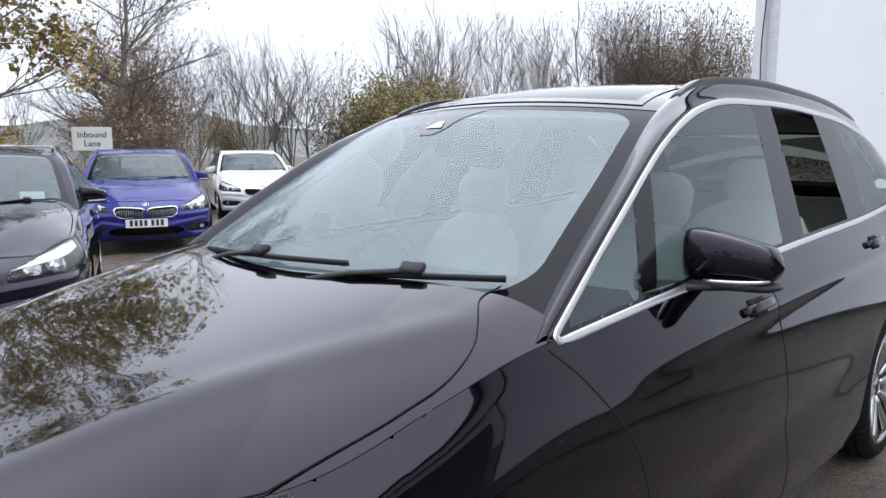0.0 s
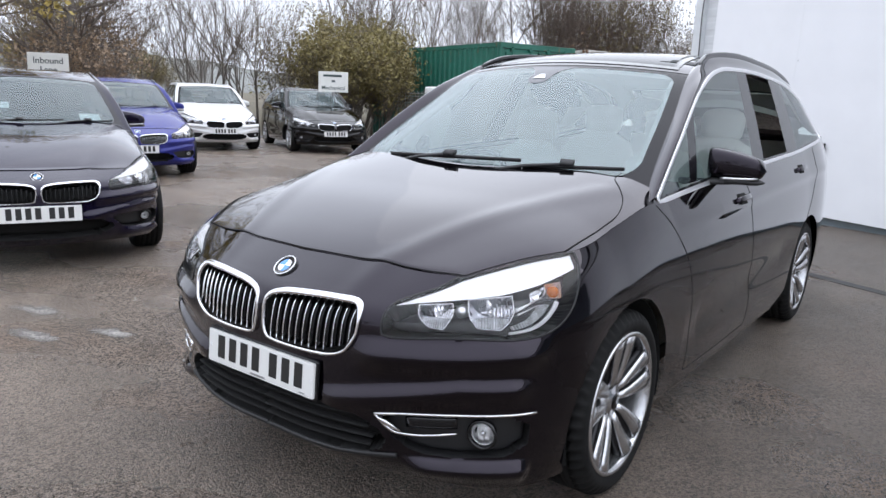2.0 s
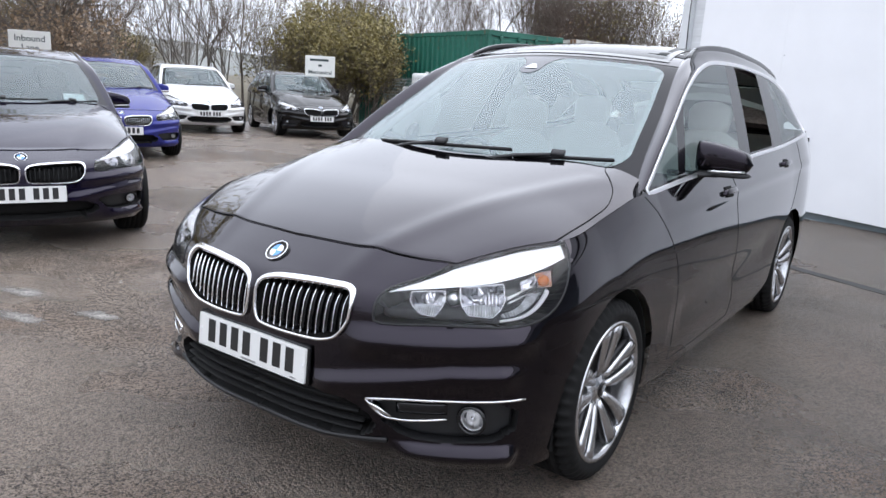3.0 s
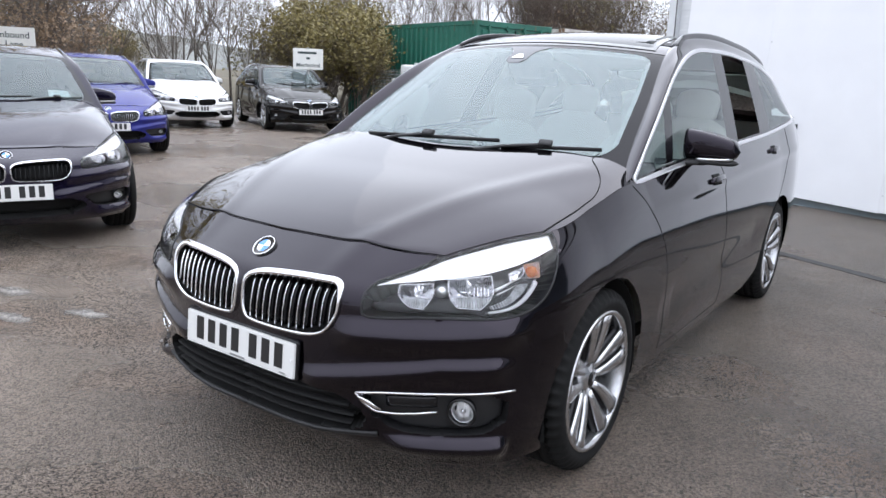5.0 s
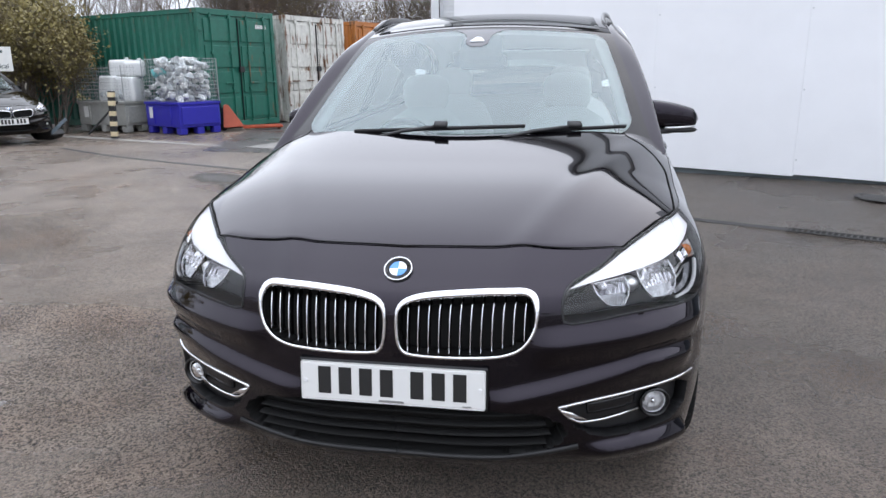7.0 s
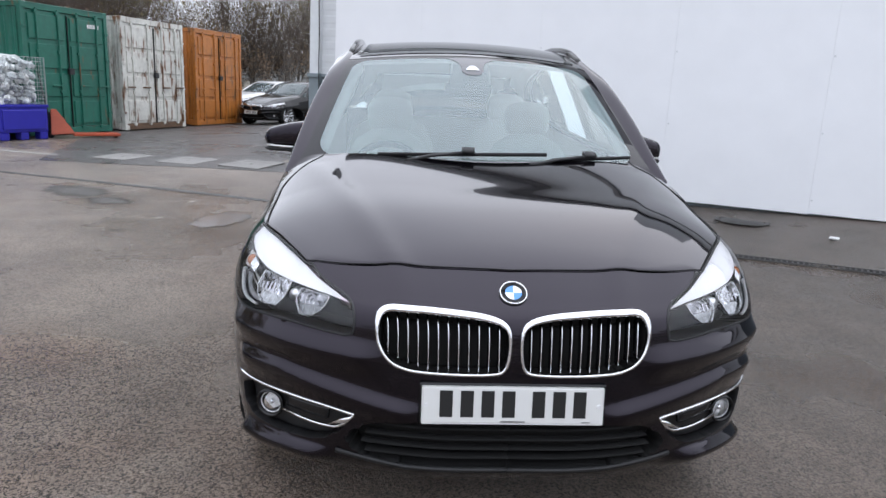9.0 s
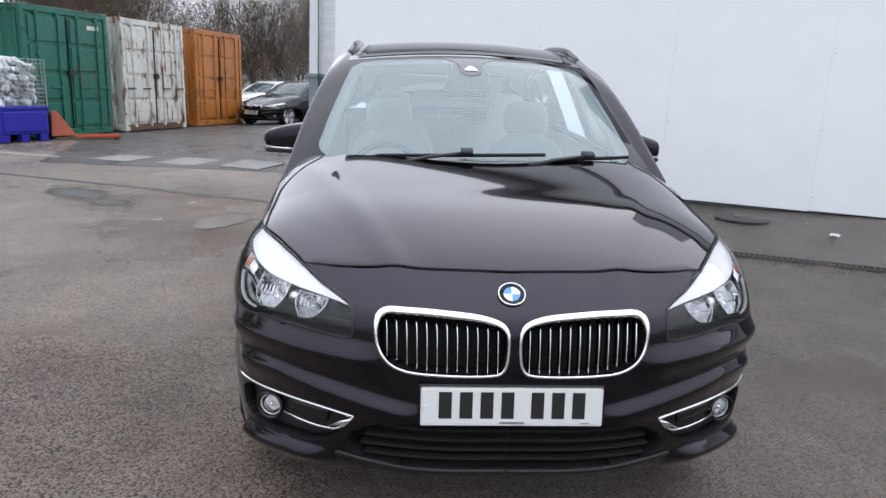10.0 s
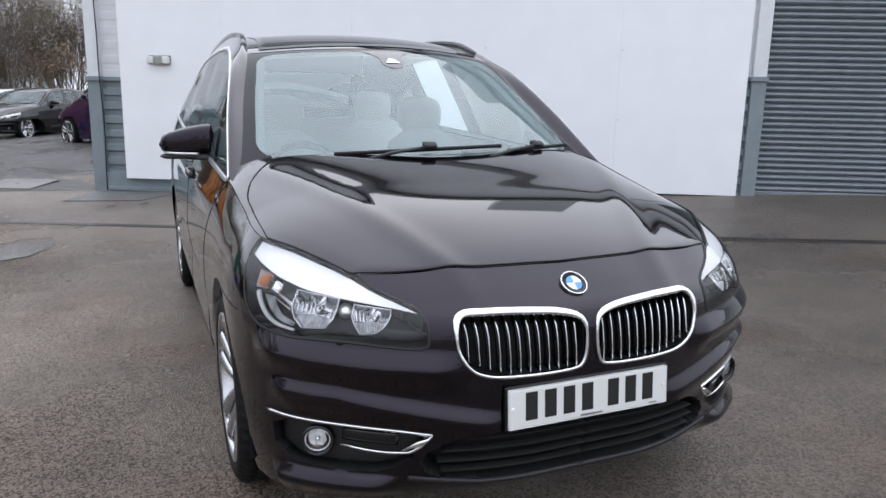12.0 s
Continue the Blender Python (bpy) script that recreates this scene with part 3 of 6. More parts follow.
def build_car(name, at, body_mat, label, warp=None, fine=True, kx=1.0, wheels=((.833, .327), (3.612, .327)), plate=(), hide=HIDE, open_rear=False, rails=True, group="", brow=True, lamp_mat=None, tags=()):
    """A car from the curves above; warp bends them for another model."""
    root = thing(name, at, label, "car", group)
    W = warp or (lambda v: v)

    def put(nm, vf, mat, parent=root, lab="", smooth=True):
        v, f = vf
        return mesh_part(nm, W(np.asarray(v, float)), f, mat, parent, lab, smooth)
    c = .0078 if fine else .022
    us = np.concatenate([np.arange(0, 5.0, c * (1.15 if fine else 1.0)), np.linspace(5.0, CHORD[-1], 18)])
    zs = np.concatenate([np.linspace(.20, .30, 7 if fine else 4), np.arange(.30 + c, 1.19, c)])
    # rows follow the upper edge where they pass it
    holes = []
    for (yy, zz) in ((.833, .327), (3.612, .327)):
        s0 = float(np.interp(yy, plan(np.linspace(.5, 5, 600))[:, 1], np.linspace(.5, 5, 600)))
        a = np.linspace(0, 2 * np.pi, 48, endpoint=False)
        holes.append(("arch", np.stack([s0 + .385 * np.cos(a), zz + .372 * np.sin(a)], -1)))
    top_line = [(s, float(top_z(s))) for s in np.linspace(0, CHORD[-1], 160)]
    outside = np.array(top_line + [(CHORD[-1] + .2, 1.6), (-.2, 1.6)])
    lamp = dense(LAMP, .02)
    regions = [("none", outside), ("kidney", KIDNEY), ("lamp", lamp), ("fog", FOGBOX), ("intake", INTAKE)] + holes
    paint_parts = {}
    for sg in (1, -1):
        ps = patches(skin, us, zs, regions, c, sg)
        fender_v, fender_f = ps["body"]
        put("body_side", (fender_v, fender_f), body_mat)
        kv, kf = ps["kidney"]
        put("grille_back", bucket(kv, kf, .05), SEAM)
        lv, lf = ps["lamp"]
        lens = put("headlamp", bucket(lv, lf, .085 if fine else .06), LAMPDARK, lab="clear headlamp with chrome reflectors in a dark housing")
        put("lens", (lv + normals(lv, lf) * .002, lf), CLEAR, lens).visible_shadow = False
        fv, ff = ps["fog"]
        put("fog_panel", bucket(fv, ff, .035), PLASTIC)
        iv, jf = ps["intake"]
        put("intake", bucket(iv, jf, .07), SEAM)
        flip = np.array([sg, 1, 1])
        # lamp insides: upper chrome brow, two bowls, light guide, amber block
        if brow:
            low = [(.470, .751), (.488, .755), (.541, .764), (.713, .784), (.82, .796), (.939, .817), (1.016, .834), (1.10, .853)]
            high = [(q, min(float(np.interp(q, [.47, .485, .522, .562, .684, .74], [.752, .759, .774, .787, .826, .95])), float(top_z(q)) - .006)) for q in np.linspace(1.105, .470, 50)]
            q = np.linspace(.472, 1.100, 64)
            lo = np.interp(q, [p[0] for p in low], [p[1] for p in low])
            hi = np.interp(q, [p[0] for p in high[::-1]], [p[1] for p in high[::-1]])
            w = np.linspace(0, 1, 7)
            G = skin_out(np.repeat(q[:, None], 7, 1), lo[:, None] + np.maximum(hi - lo, .002)[:, None] * w[None], -.006)[0] * flip
            gi = np.arange(64 * 7).reshape(64, 7)
            gf = np.stack([gi[:-1, :-1], gi[1:, :-1], gi[1:, 1:], gi[:-1, 1:]], -1).reshape(-1, 4)
            put("lamp_brow", (G.reshape(-1, 3), gf if sg > 0 else gf[:, ::-1]), lamp_mat or BRIGHT, lens, "bright satin metal brow")
        def dish(nm, poly, deep, mt, rings=6, step=.011, rim=.010):
            """A hollow reflector with the given outline, rim metres under the lens."""
            o = dense(np.array(poly), step if fine else .03)
            c0 = o.mean(0)
            v, f, k = [], [], len(o)
            for j, q in enumerate(np.linspace(1, .08, rings)):
                pq = c0 + (o - c0) * q
                v.append(skin_out(pq[:, 0], pq[:, 1], np.full(k, -rim - deep * (1 - q ** 2.2)))[0])
                if j:
                    f += [((j - 1) * k + i, (j - 1) * k + (i + 1) % k, j * k + (i + 1) % k, j * k + i) for i in range(k)]
            f.append(tuple((rings - 1) * k + i for i in range(k)))
            return put(nm, (np.concatenate(v) * flip, f), mt, lens, smooth=False)

        def panel(nm, low, high, mt, deep, wave=0.0, cols=24):
            """A strip inside the lamp between two curves."""
            a0, b0 = [hermite(np.linspace(0, 1, len(q)), q)(np.linspace(0, 1, cols)) for q in (low, high)]
            w = np.linspace(0, 1, 6)[None, :, None]
            g = a0[:, None] + (b0 - a0)[:, None] * w
            P = skin_out(g[..., 0], g[..., 1], -deep + wave * (np.arange(cols) % 2)[:, None] * np.ones((1, 6)))[0] * flip
            gi = np.arange(cols * 6).reshape(cols, 6)
            gf = np.stack([gi[:-1, :-1], gi[1:, :-1], gi[1:, 1:], gi[:-1, 1:]], -1).reshape(-1, 4)
            return put(nm, (P.reshape(-1, 3), gf if sg > 0 else gf[:, ::-1]), mt, lens, smooth=False)

        def knob(nm, s, z, deep, prof, mt):
            p, n = skin_out(s, z, -deep)
            m = Matrix.Translation(p) @ Vector((float(n[0]) * .6, -1.0, .1)).normalized().to_track_quat("X", "Z").to_matrix().to_4x4()
            v, f = lathe(prof, 16)
            return put(nm, (np.array([m @ Vector(q) for q in v]) * flip, f), mt, lens)
        # two bowls with flat-cut chins, each with a hatched optic across its lower part
        for poly, cut in (([(.543, .761), (.600, .766), (.661, .771), (.668, .746), (.662, .728), (.645, .700), (.602, .703), (.576, .720), (.556, .741)], .732), ([(.713, .783), (.780, .789), (.853, .795), (.854, .752), (.838, .726), (.812, .704), (.744, .709), (.724, .732), (.715, .758)], .738)):
            dish("reflector", poly, .058, REFLECT)
            o = dense(np.array(poly), .008 if fine else .03)
            p, n = skin_out(o[:, 0], o[:, 1], -.009)
            put("bowl_rim", sweep(p * flip, n * flip, .0035, .006, closed=True, sides=6), CHROME, lens)
            c0 = o.mean(0)
            knob("bulb", c0[0], c0[1] + .006, .034, [(0.0, .012), (.007, .008), (.009, -.010)], CHROME)
            if fine:
                lower = o[o[:, 1] < cut]
                lower = lower[np.argsort(lower[:, 0])]
                panel("optic", [tuple(c0 + (q - c0) * .94) for q in lower[::3]], [(q[0] * .94 + c0[0] * .06, cut + .004 - .10 * (q[0] - c0[0]) ** 2 / .05) for q in lower[::3]], OPTIC, .020, .003, 30)
                # moulded steps beside the bulb
                for k in range(5):
                    q = c0[0] + .014 + k * .010
                    p, n = skin_out(np.full(6, q), np.linspace(cut + .004, cut + .046 - .004 * k, 6), -.046 + .007 * k)
                    put("flute", sweep(p * flip, n * flip, .004, .006, sides=6), REFLECT, lens)
        if fine:
            knob("lamp_boss", .690, .756, .022, [(0.0, .006), (.012, .005), (.019, -.002), (.020, -.03)], SATIN)
            t = np.linspace(0, 1, 30)
            gs = hermite([0, .35, .68, .9, 1], [(.836, .695), (.905, .7055), (.957, .729), (.993, .761), (1.002, .773)])(t)
            p, n = skin_out(gs[:, 0], gs[:, 1], -.010)
            put("light_guide", sweep(p * flip, n * flip, .007 + .008 * t, .010), LAMPWHITE, lens)
            panel("side_reflector", [(.850, .703), (.902, .715), (.950, .740), (.984, .772)], [(.842, .714), (.893, .732), (.918, .752), (.936, .772)], OPTIC, .022, .004, 36)
            panel("lamp_web", [(.858, .742), (.90, .752), (.925, .768)], [(.862, .788), (.90, .793), (.93, .800)], LAMPDARK, .030, .0, 8)
            for (s0, z0), (s1, z1), w0 in (((.862, .760), (.955, .792), .010), ((.868, .748), (.940, .772), .005)):
                q = np.linspace(0, 1, 10)
                p, n = skin_out(s0 + (s1 - s0) * q, z0 + (z1 - z0) * q, -.020)
                put("lamp_spear", sweep(p * flip, n * flip, w0 * (1.15 - q), .006, sides=6), SATIN, lens)
            dish("side_bowl", [(.910, .802), (.968, .816), (.972, .790), (.912, .778)], .022, REFLECT, 4)
            dish("indicator_bowl", [(.968, .821), (1.030, .826), (1.022, .782), (.972, .784)], .032, SATIN, 5)
            knob("amber_bulb", 1.000, .803, .020, [(0.0, .013), (.008, .012), (.015, .006), (.018, -.002), (.015, -.016)], AMBER)
        # dark rubber seal round the lens
        if fine:
            ring = dense(LAMP, .008)
            ring = np.stack([ring[:, 0], np.minimum(ring[:, 1], top_z(ring[:, 0]) - .003)], -1)
            p, n = skin_out(ring[:, 0], ring[:, 1], .0005)
            put("lens_seal", sweep(p * flip, n * flip, .0075, .004, closed=True, sides=6), PLASTIC, lens)
        # kidney frame and slats
        out = dense(KIDNEY, .012)
        p, n = skin_out(out[:, 0], out[:, 1], .003)
        wide = .009 + .014 * np.clip((out[:, 1] - .69) / .05, 0, 1)
        put("grille_frame", sweep(p * flip, n * flip, wide, .018, closed=True), CHROME, lab="chrome kidney frame")
        for k in range(12):
            s = .045 + k * .0285
            col = KIDNEY[np.abs(KIDNEY[:, 0] - s) < .05]
            lo, hi = col[:, 1].min() + .008, col[:, 1].max() - .016
            z = np.linspace(max(lo, .582 + max(0, (s - .24)) * .35), min(hi, .738), 7)
            p, n = skin_out(np.full(7, s), z, -.006)
            p[:, 1] += .012 * np.linspace(0, 1, 7) ** 2
            put("grille_slat", sweep(p * flip, n * flip, .0034, .014, sides=6), CHROME if fine or body_mat is BLUE else GLOSS)
            if fine:
                put("slat_web", sweep((p + np.array([.0, .014, 0])) * flip, n * flip, .005, .02, sides=6), GLOSS)
        # fog lamp, its chrome trim and dummy vent
        if fine:
            t = np.linspace(0, 1, 26)
            gs = hermite([0, .12, .5, 1], [(.70, .392), (.62, .381), (.535, .377), (.507, .382)])(np.linspace(0, 1, 12))
            gs2 = hermite([0, .2, 1], [(.455, .430), (.56, .4425), (.935, .4525)])(t)
            ring = np.concatenate([gs, [(.485, .395), (.466, .415), (.455, .428)], gs2])
            p, n = skin_out(ring[:, 0], ring[:, 1], -.001)
            put("fog_trim", sweep(p * flip, n * flip, .0075, .011), CHROME, lab="chrome trim strip")
            gs = hermite([0, 1], [(.545, .410), (.70, .418)])(np.linspace(0, 1, 8))
            p, n = skin_out(gs[:, 0], gs[:, 1], -.016)
            q = np.array([(.463, .420), (.49, .404), (.535, .385)])
            pw, nw = skin_out(q[:, 0], q[:, 1], .001)
            put("trim_wedge", sweep(pw * flip, nw * flip, np.array([.006, .016, .005]), .012), CHROME)
            put("dummy_vent", sweep(p * flip, n * flip, .036, .012), GLOSS)
        p, n = skin_out(.778, .385, -.020)
        d = Vector((float(n[0]) * .45, -1.0, 0)).normalized()
        m = Matrix.Translation(p) @ d.to_track_quat("X", "Z").to_matrix().to_4x4()
        for nm, prof, mt in (("fog_bezel", [(.046, .012), (.042, .02), (.036, .014), (.036, -.02)], GLOSS), ("fog_lamp", [(.0, .016), (.018, .014), (.031, .006), (.035, -.005)], CLEAR), ("fog_bowl", [(.035, .004), (.026, -.006), (.0, -.010)], BRIGHT), ("fog_bulb", [(.0, .006), (.009, .002), (.010, -.010)], CHROME)):
            v, f = lathe(prof, 24)
            put(nm, (np.array([m @ Vector(q) for q in v]) * flip, f), mt)
        for dy in (-.016, .004, .022):
            hh = .029 - abs(dy) * .6
            path = np.array([m @ Vector((-.002 + .006 * math.cos(q * 1.4), dy, hh * q)) for q in np.linspace(-1, 1, 6)]) * flip
            put("fog_rib", sweep(path, (0, -1, 0), .003, .004, sides=6), SATIN)
        # intake louvres
        if fine:
            for z, s1 in ((.405, .37), (.372, .425), (.340, .44), (.308, .43)):
                s = np.linspace(0, s1, 14)
                p, n = skin_out(s, np.full(14, z), -.022)
                put("louvre", sweep(p * flip, n * flip, .006, .03, sides=6), SEAM)
            s = np.linspace(0, .52, 20)
            p, n = skin_out(s, .268 + .03 * np.clip((s - .3) / .22, 0, 1), .0)
            put("lip", sweep(p * flip, n * flip, .016, .014, sides=8), PLASTIC)
        # side glass, posts and trim
        ys = np.arange(1.16, 4.25, .009 if fine else .03)
        zz = np.arange(.98, 1.56, .009 if fine else .03)
        full = np.array([(y, float(BELT(y)) - .01) for y in np.linspace(1.185, 4.24, 60)] + [(y, float(CANT(y)[1]) + .01) for y in np.linspace(4.24, 1.175, 80)])
        edge = np.array([(y, float(BELT(y))) for y in np.linspace(1.185, 4.09, 60)] + [(4.118, 1.180), (4.128, 1.200), (4.118, 1.232), (4.085, 1.290)] + [(y, float(CANT(y)[1])) for y in np.linspace(4.03, 1.175, 80)])
        panes = [("quarter", window_outline(1.23, 1.50, .0, .065)), ("front", window_outline(1.585, 2.40, .10, .14)), ("rear", window_outline(2.60, 3.10, .12, .06)), ("last", window_outline(3.36, 4.02, .06, -.16))]
        ps = patches(side, ys, zz, panes + [("posts", edge), ("rest", full)], .0122 if fine else .03, sg)
        put("rear_quarter", ps["rest"], body_mat)
        put("window_posts", ps["posts"], GLOSS)
        put("quarter_light", ps["quarter"], TINT)
        put("front_window", ps["front"], TINT)
        if not (open_rear and sg > 0):
            put("rear_window", ps["rear"], TINT)
        put("last_window", ps["last"], TINT)
        ring = dense(rounded(edge, 1), .03)
        p = (side(ring[:, 0], ring[:, 1]) - np.array([-.002, 0, .003])) * flip
        post = np.clip((2.05 - ring[:, 0]) / .2, 0, 1) * (ring[:, 1] > BELT(ring[:, 0]) + .02)
        p[:, 2] -= .008 * post
        put("window_trim", sweep(p, np.array([sg, 0, .25]), .021 - .003 * post, .010 - .003 * post, closed=True), SATIN if fine else GLOSS, lab="satin chrome window trim")
        # post and roof edge between side glass and crown
        ys = np.linspace(1.10, 4.3, 110 if fine else 40)
        t = np.linspace(0, 1, 11) ** 1.3
        a, b = CANT(np.maximum(ys, 1.16)), ROOF(ys)
        ya = np.clip(ys, 1.16, 4.25)
        pa = np.stack([a[:, 0], ya, a[:, 1]], -1)
        pb = np.stack([b[:, 0], ys, b[:, 1]], -1)
        g = pa[:, None] + (pb - pa)[:, None] * t[None, :, None]
        # the post rolls over towards the glass side; further back the roof edge is a shallow swell
        k = np.clip((ys - 1.85) / .35, 0, 1)[:, None, None]
        g = g + np.array([.25, -.62, .74]) * (.017 * np.sin(np.pi * t ** .55))[None, :, None] * (1 - k) + np.array([.2, 0, .98]) * (.026 * np.sin(np.pi * t ** 2.2))[None, :, None] * k
        idx = np.arange(len(ys) * 11).reshape(len(ys), 11)
        q = np.stack([idx[:-1, :-1], idx[1:, :-1], idx[1:, 1:], idx[:-1, 1:]], -1).reshape(-1, 4)
        put("roof_side", (g.reshape(-1, 3) * flip, q if sg > 0 else q[:, ::-1]), body_mat)
        if fine:
            keep = (ys > 1.7) & (ys < 4.15)
            h = (g[keep] - np.array([.045, 0, .02])).reshape(-1, 3)
            idx = np.arange(len(h)).reshape(-1, 11)
            q = np.stack([idx[:-1, :-1], idx[1:, :-1], idx[1:, 1:], idx[:-1, 1:]], -1).reshape(-1, 4)
            put("cant_lining", (h * flip, q), TRIM)
            # pale lining of the screen posts
            ys = np.linspace(1.30, 1.93, 14)
            path = (crown(ys, np.full(14, .93)) + np.array([-.01, .035, -.03])) * flip
            put("post_lining", sweep(path, (0, -.7, .7), .055, .02, sides=6), TRIM)
        # seams
        if fine:
            def seam(pts, w=.0035):
                pp = hermite(np.linspace(0, 1, len(pts)), pts)(np.linspace(0, 1, 40))
                p, n = skin_out(pp[:, 0], pp[:, 1], -.0005)
                put("panel_gap", sweep(p * flip, n * flip, w, .004, sides=4), SEAM)
            seam([(1.765, .982), (1.85, .90), (2.0, .72), (2.08, .5), (2.10, .26)])
            seam([(2.80, 1.05), (2.83, .92), (2.90, .7), (2.98, .45), (2.99, .26)])
            seam([(4.35, 1.12), (4.33, .95), (4.2, .75), (4.08, .62)])
            seam([(1.10, .70), (1.25, .700), (1.38, .695)])
            seam([(2.1, .262), (2.5, .258), (2.99, .26)])
        for s, z in ((2.68, .935), (3.93, 1.005)):
            p, n = skin_out(s + np.linspace(-.1, .1, 9), z + np.linspace(-.004, .004, 9), .022 - .022 * np.linspace(-1, 1, 9) ** 4)
            hd = put("door_handle", sweep(p * flip, n * flip, .026, .014), body_mat)
            p, n = skin_out(s + np.linspace(-.05, .05, 5), np.full(5, z), .0015)
            put("handle_cup", sweep(p * flip, n * flip, .055, .004), SEAM, hd)
        # inner arches
        for yy, zz2 in ((.833, .327), (3.612, .327)):
            a = np.linspace(-.25, np.pi + .25, 20)
            v, f = [], []
            for k, q in enumerate(a):
                for xx in (.868, .58):
                    v.append((sg * xx, yy + .38 * math.cos(q), zz2 + .37 * math.sin(q)))
                if k:
                    f.append((2 * k - 2, 2 * k - 1, 2 * k + 1, 2 * k))
            put("arch_liner", (np.array(v), f), SEAM)
        if rails:
            ys = np.linspace(2.06, 3.95, 60)
            e = ROOF(ys)
            k = (ys - 2.06) / 1.89
            lift = .052 * np.clip(np.minimum(k / .09, (1 - k) / .10), 0, 1) ** .6
            lift = lift * .45
            path = np.stack([e[:, 0] + .016, ys, e[:, 1] + .55 * lift + .002], -1)
            put("roof_rail", sweep(path * flip, (0, 0, 1), .028, .012 + .95 * lift), GLOSS, lab="black roof rail")
    # bonnet
    rows = np.concatenate([np.linspace(0, 1.2, 70 if fine else 26), np.linspace(1.2, 1.83, 26 if fine else 10)[1:]])
    E = plan(rows)[:, 2:]
    yc = np.interp(rows / rows[-1], [0, .15, .33, .6, 1], [.175, .22, .33, .62, 1.035])
    acr = np.linspace(-1, 1, 61 if fine else 25)
    X = E[:, None, 0] * acr[None]
    Y = yc[:, None] + (E[:, None, 1] - yc[:, None]) * np.abs(acr[None]) ** 1.6
    Z = bonnet_z(X, Y) + .004 * (1 - np.clip((np.abs(acr[None]) - .95) / .05, 0, 1))
    Z[:, [0, -1]] = top_z(rows)[:, None]
    idx = np.arange(X.size).reshape(X.shape)
    q = np.stack([idx[:-1, :-1], idx[:-1, 1:], idx[1:, 1:], idx[1:, :-1]], -1).reshape(-1, 4)
    put("bonnet", (np.stack([X, Y, Z], -1).reshape(-1, 3), q), body_mat)
    front = rows[rows < 1.09]
    p = plan(front)
    half = np.concatenate([np.stack([p[:, 2], p[:, 3]], -1), hermite([0, .14, .28, .38, .48, .6, .7, .82, 1], [(.785, .62), (.787, .72), (.787, .81), (.787, .86), (.779, .92), (.753, 1.0), (.719, 1.05), (.664, 1.118), (.655, 1.20)])(np.linspace(0, 1, 40))])
    hz = bonnet_z(half[:, 0], half[:, 1])
    hz[:len(front)] = top_z(front)
    half = np.concatenate([half, hz[:, None] + .0045], 1)
    line = np.concatenate([half[::-1] * np.array([-1, 1, 1]), half[1:]])
    put("bonnet_gap", sweep(line, (0, -.3, 1), .003, .004, sides=4), SEAM)
    # scuttle between bonnet and screen
    a = np.linspace(-1, 1, 31)
    back = np.stack([X[-1, ::2] if fine else X[-1], Y[-1, ::2] if fine else Y[-1], Z[-1, ::2] if fine else Z[-1]], -1)
    fr = crown(np.full(len(back), 1.18), np.linspace(-1, 1, len(back)))
    v = np.concatenate([back - np.array([0, -.005, .012]), fr])
    k = len(back)
    e = max(2, k // 10)
    v[:k, 2] += .010 * (np.abs(np.linspace(-1, 1, k)) > .78)
    put("scuttle", (v, [(i, i + 1, k + i + 1, k + i) for i in range(e, k - 1 - e)]), PLASTIC)
    put("scuttle_end", (v, [(i, i + 1, k + i + 1, k + i) for i in (*range(e), *range(k - 1 - e, k - 1))]), body_mat)
    # screen with a dark border, roof, tail window
    lo, hi, top = 1.235, 1.922, 1.948
    m = 60 if fine else 16

    def half_width(y):
        """Half the pane's width at y, with rounded corners."""
        d = np.clip((y - lo) / .11, 0, 1)
        e = np.clip((hi - y) / .075, 0, 1)
        return .935 - .16 * (1 - np.sqrt(1 - (1 - d) ** 2)) - .13 * (1 - np.sqrt(1 - (1 - e) ** 2))

    rows = lo + (hi - lo) * (1 - np.cos(np.linspace(0, math.pi, m))) / 2
    scr = put("windscreen", turned(patches(lambda u, s: crown(u, s * half_width(u)), rows, np.linspace(-1, 1, m), [], .02))["body"], GLASS if fine else FARGLASS)
    if fine:
        vs = np.linspace(-1, 1, 40)
        us = np.linspace(1.78, hi + .004, 24)
        tongue = turned(patches(lambda u, s: crown(u, s * (.085 + .10 * np.clip((u - 1.84) / .08, 0, 1) ** 2 - .05 * np.clip((1.82 - u) / .04, 0, 1) ** 2)) + np.array([0, -.001, .002]), us, vs, [], .02))["body"]
        put("sensor_frit", tongue, FRIT, scr)
        # white plate painted as the glint on the camera's window
        q = np.array([crown(u, a0) + np.array([0, -.003, .005]) for u, a0 in ((1.815, -.055), (1.815, .055), (1.850, .018), (1.850, -.018))])
        put("camera_window", shell(q, np.array([(0, 1, 2, 3)]), .001), LAMPWHITE, scr, smooth=False)
    strips = [
        patches(crown, np.linspace(1.13, lo, 8), np.linspace(-1, 1, m), [], .02)["body"],
        patches(crown, np.linspace(hi, top, 5), np.linspace(-1, 1, m), [], .02)["body"],
        patches(lambda u, s: crown(u, half_width(u) + (1 - half_width(u)) * s), rows, np.linspace(0, 1, 6), [], .02)["body"],
        patches(lambda u, s: crown(u, -1 + (1 - half_width(u)) * s), rows, np.linspace(0, 1, 6), [], .02)["body"],
    ]
    sv, sf, base = [], [], 0
    for a, b in strips:
        sv.append(a)
        sf.append(b[:, ::-1] + base)
        base += len(a)
    put("screen_border", (np.concatenate(sv), np.concatenate(sf)), BORDER, scr)
    av = np.linspace(-1, 1, 61 if fine else 21)
    ys = np.linspace(top + .008, 4.0, 62 if fine else 20)
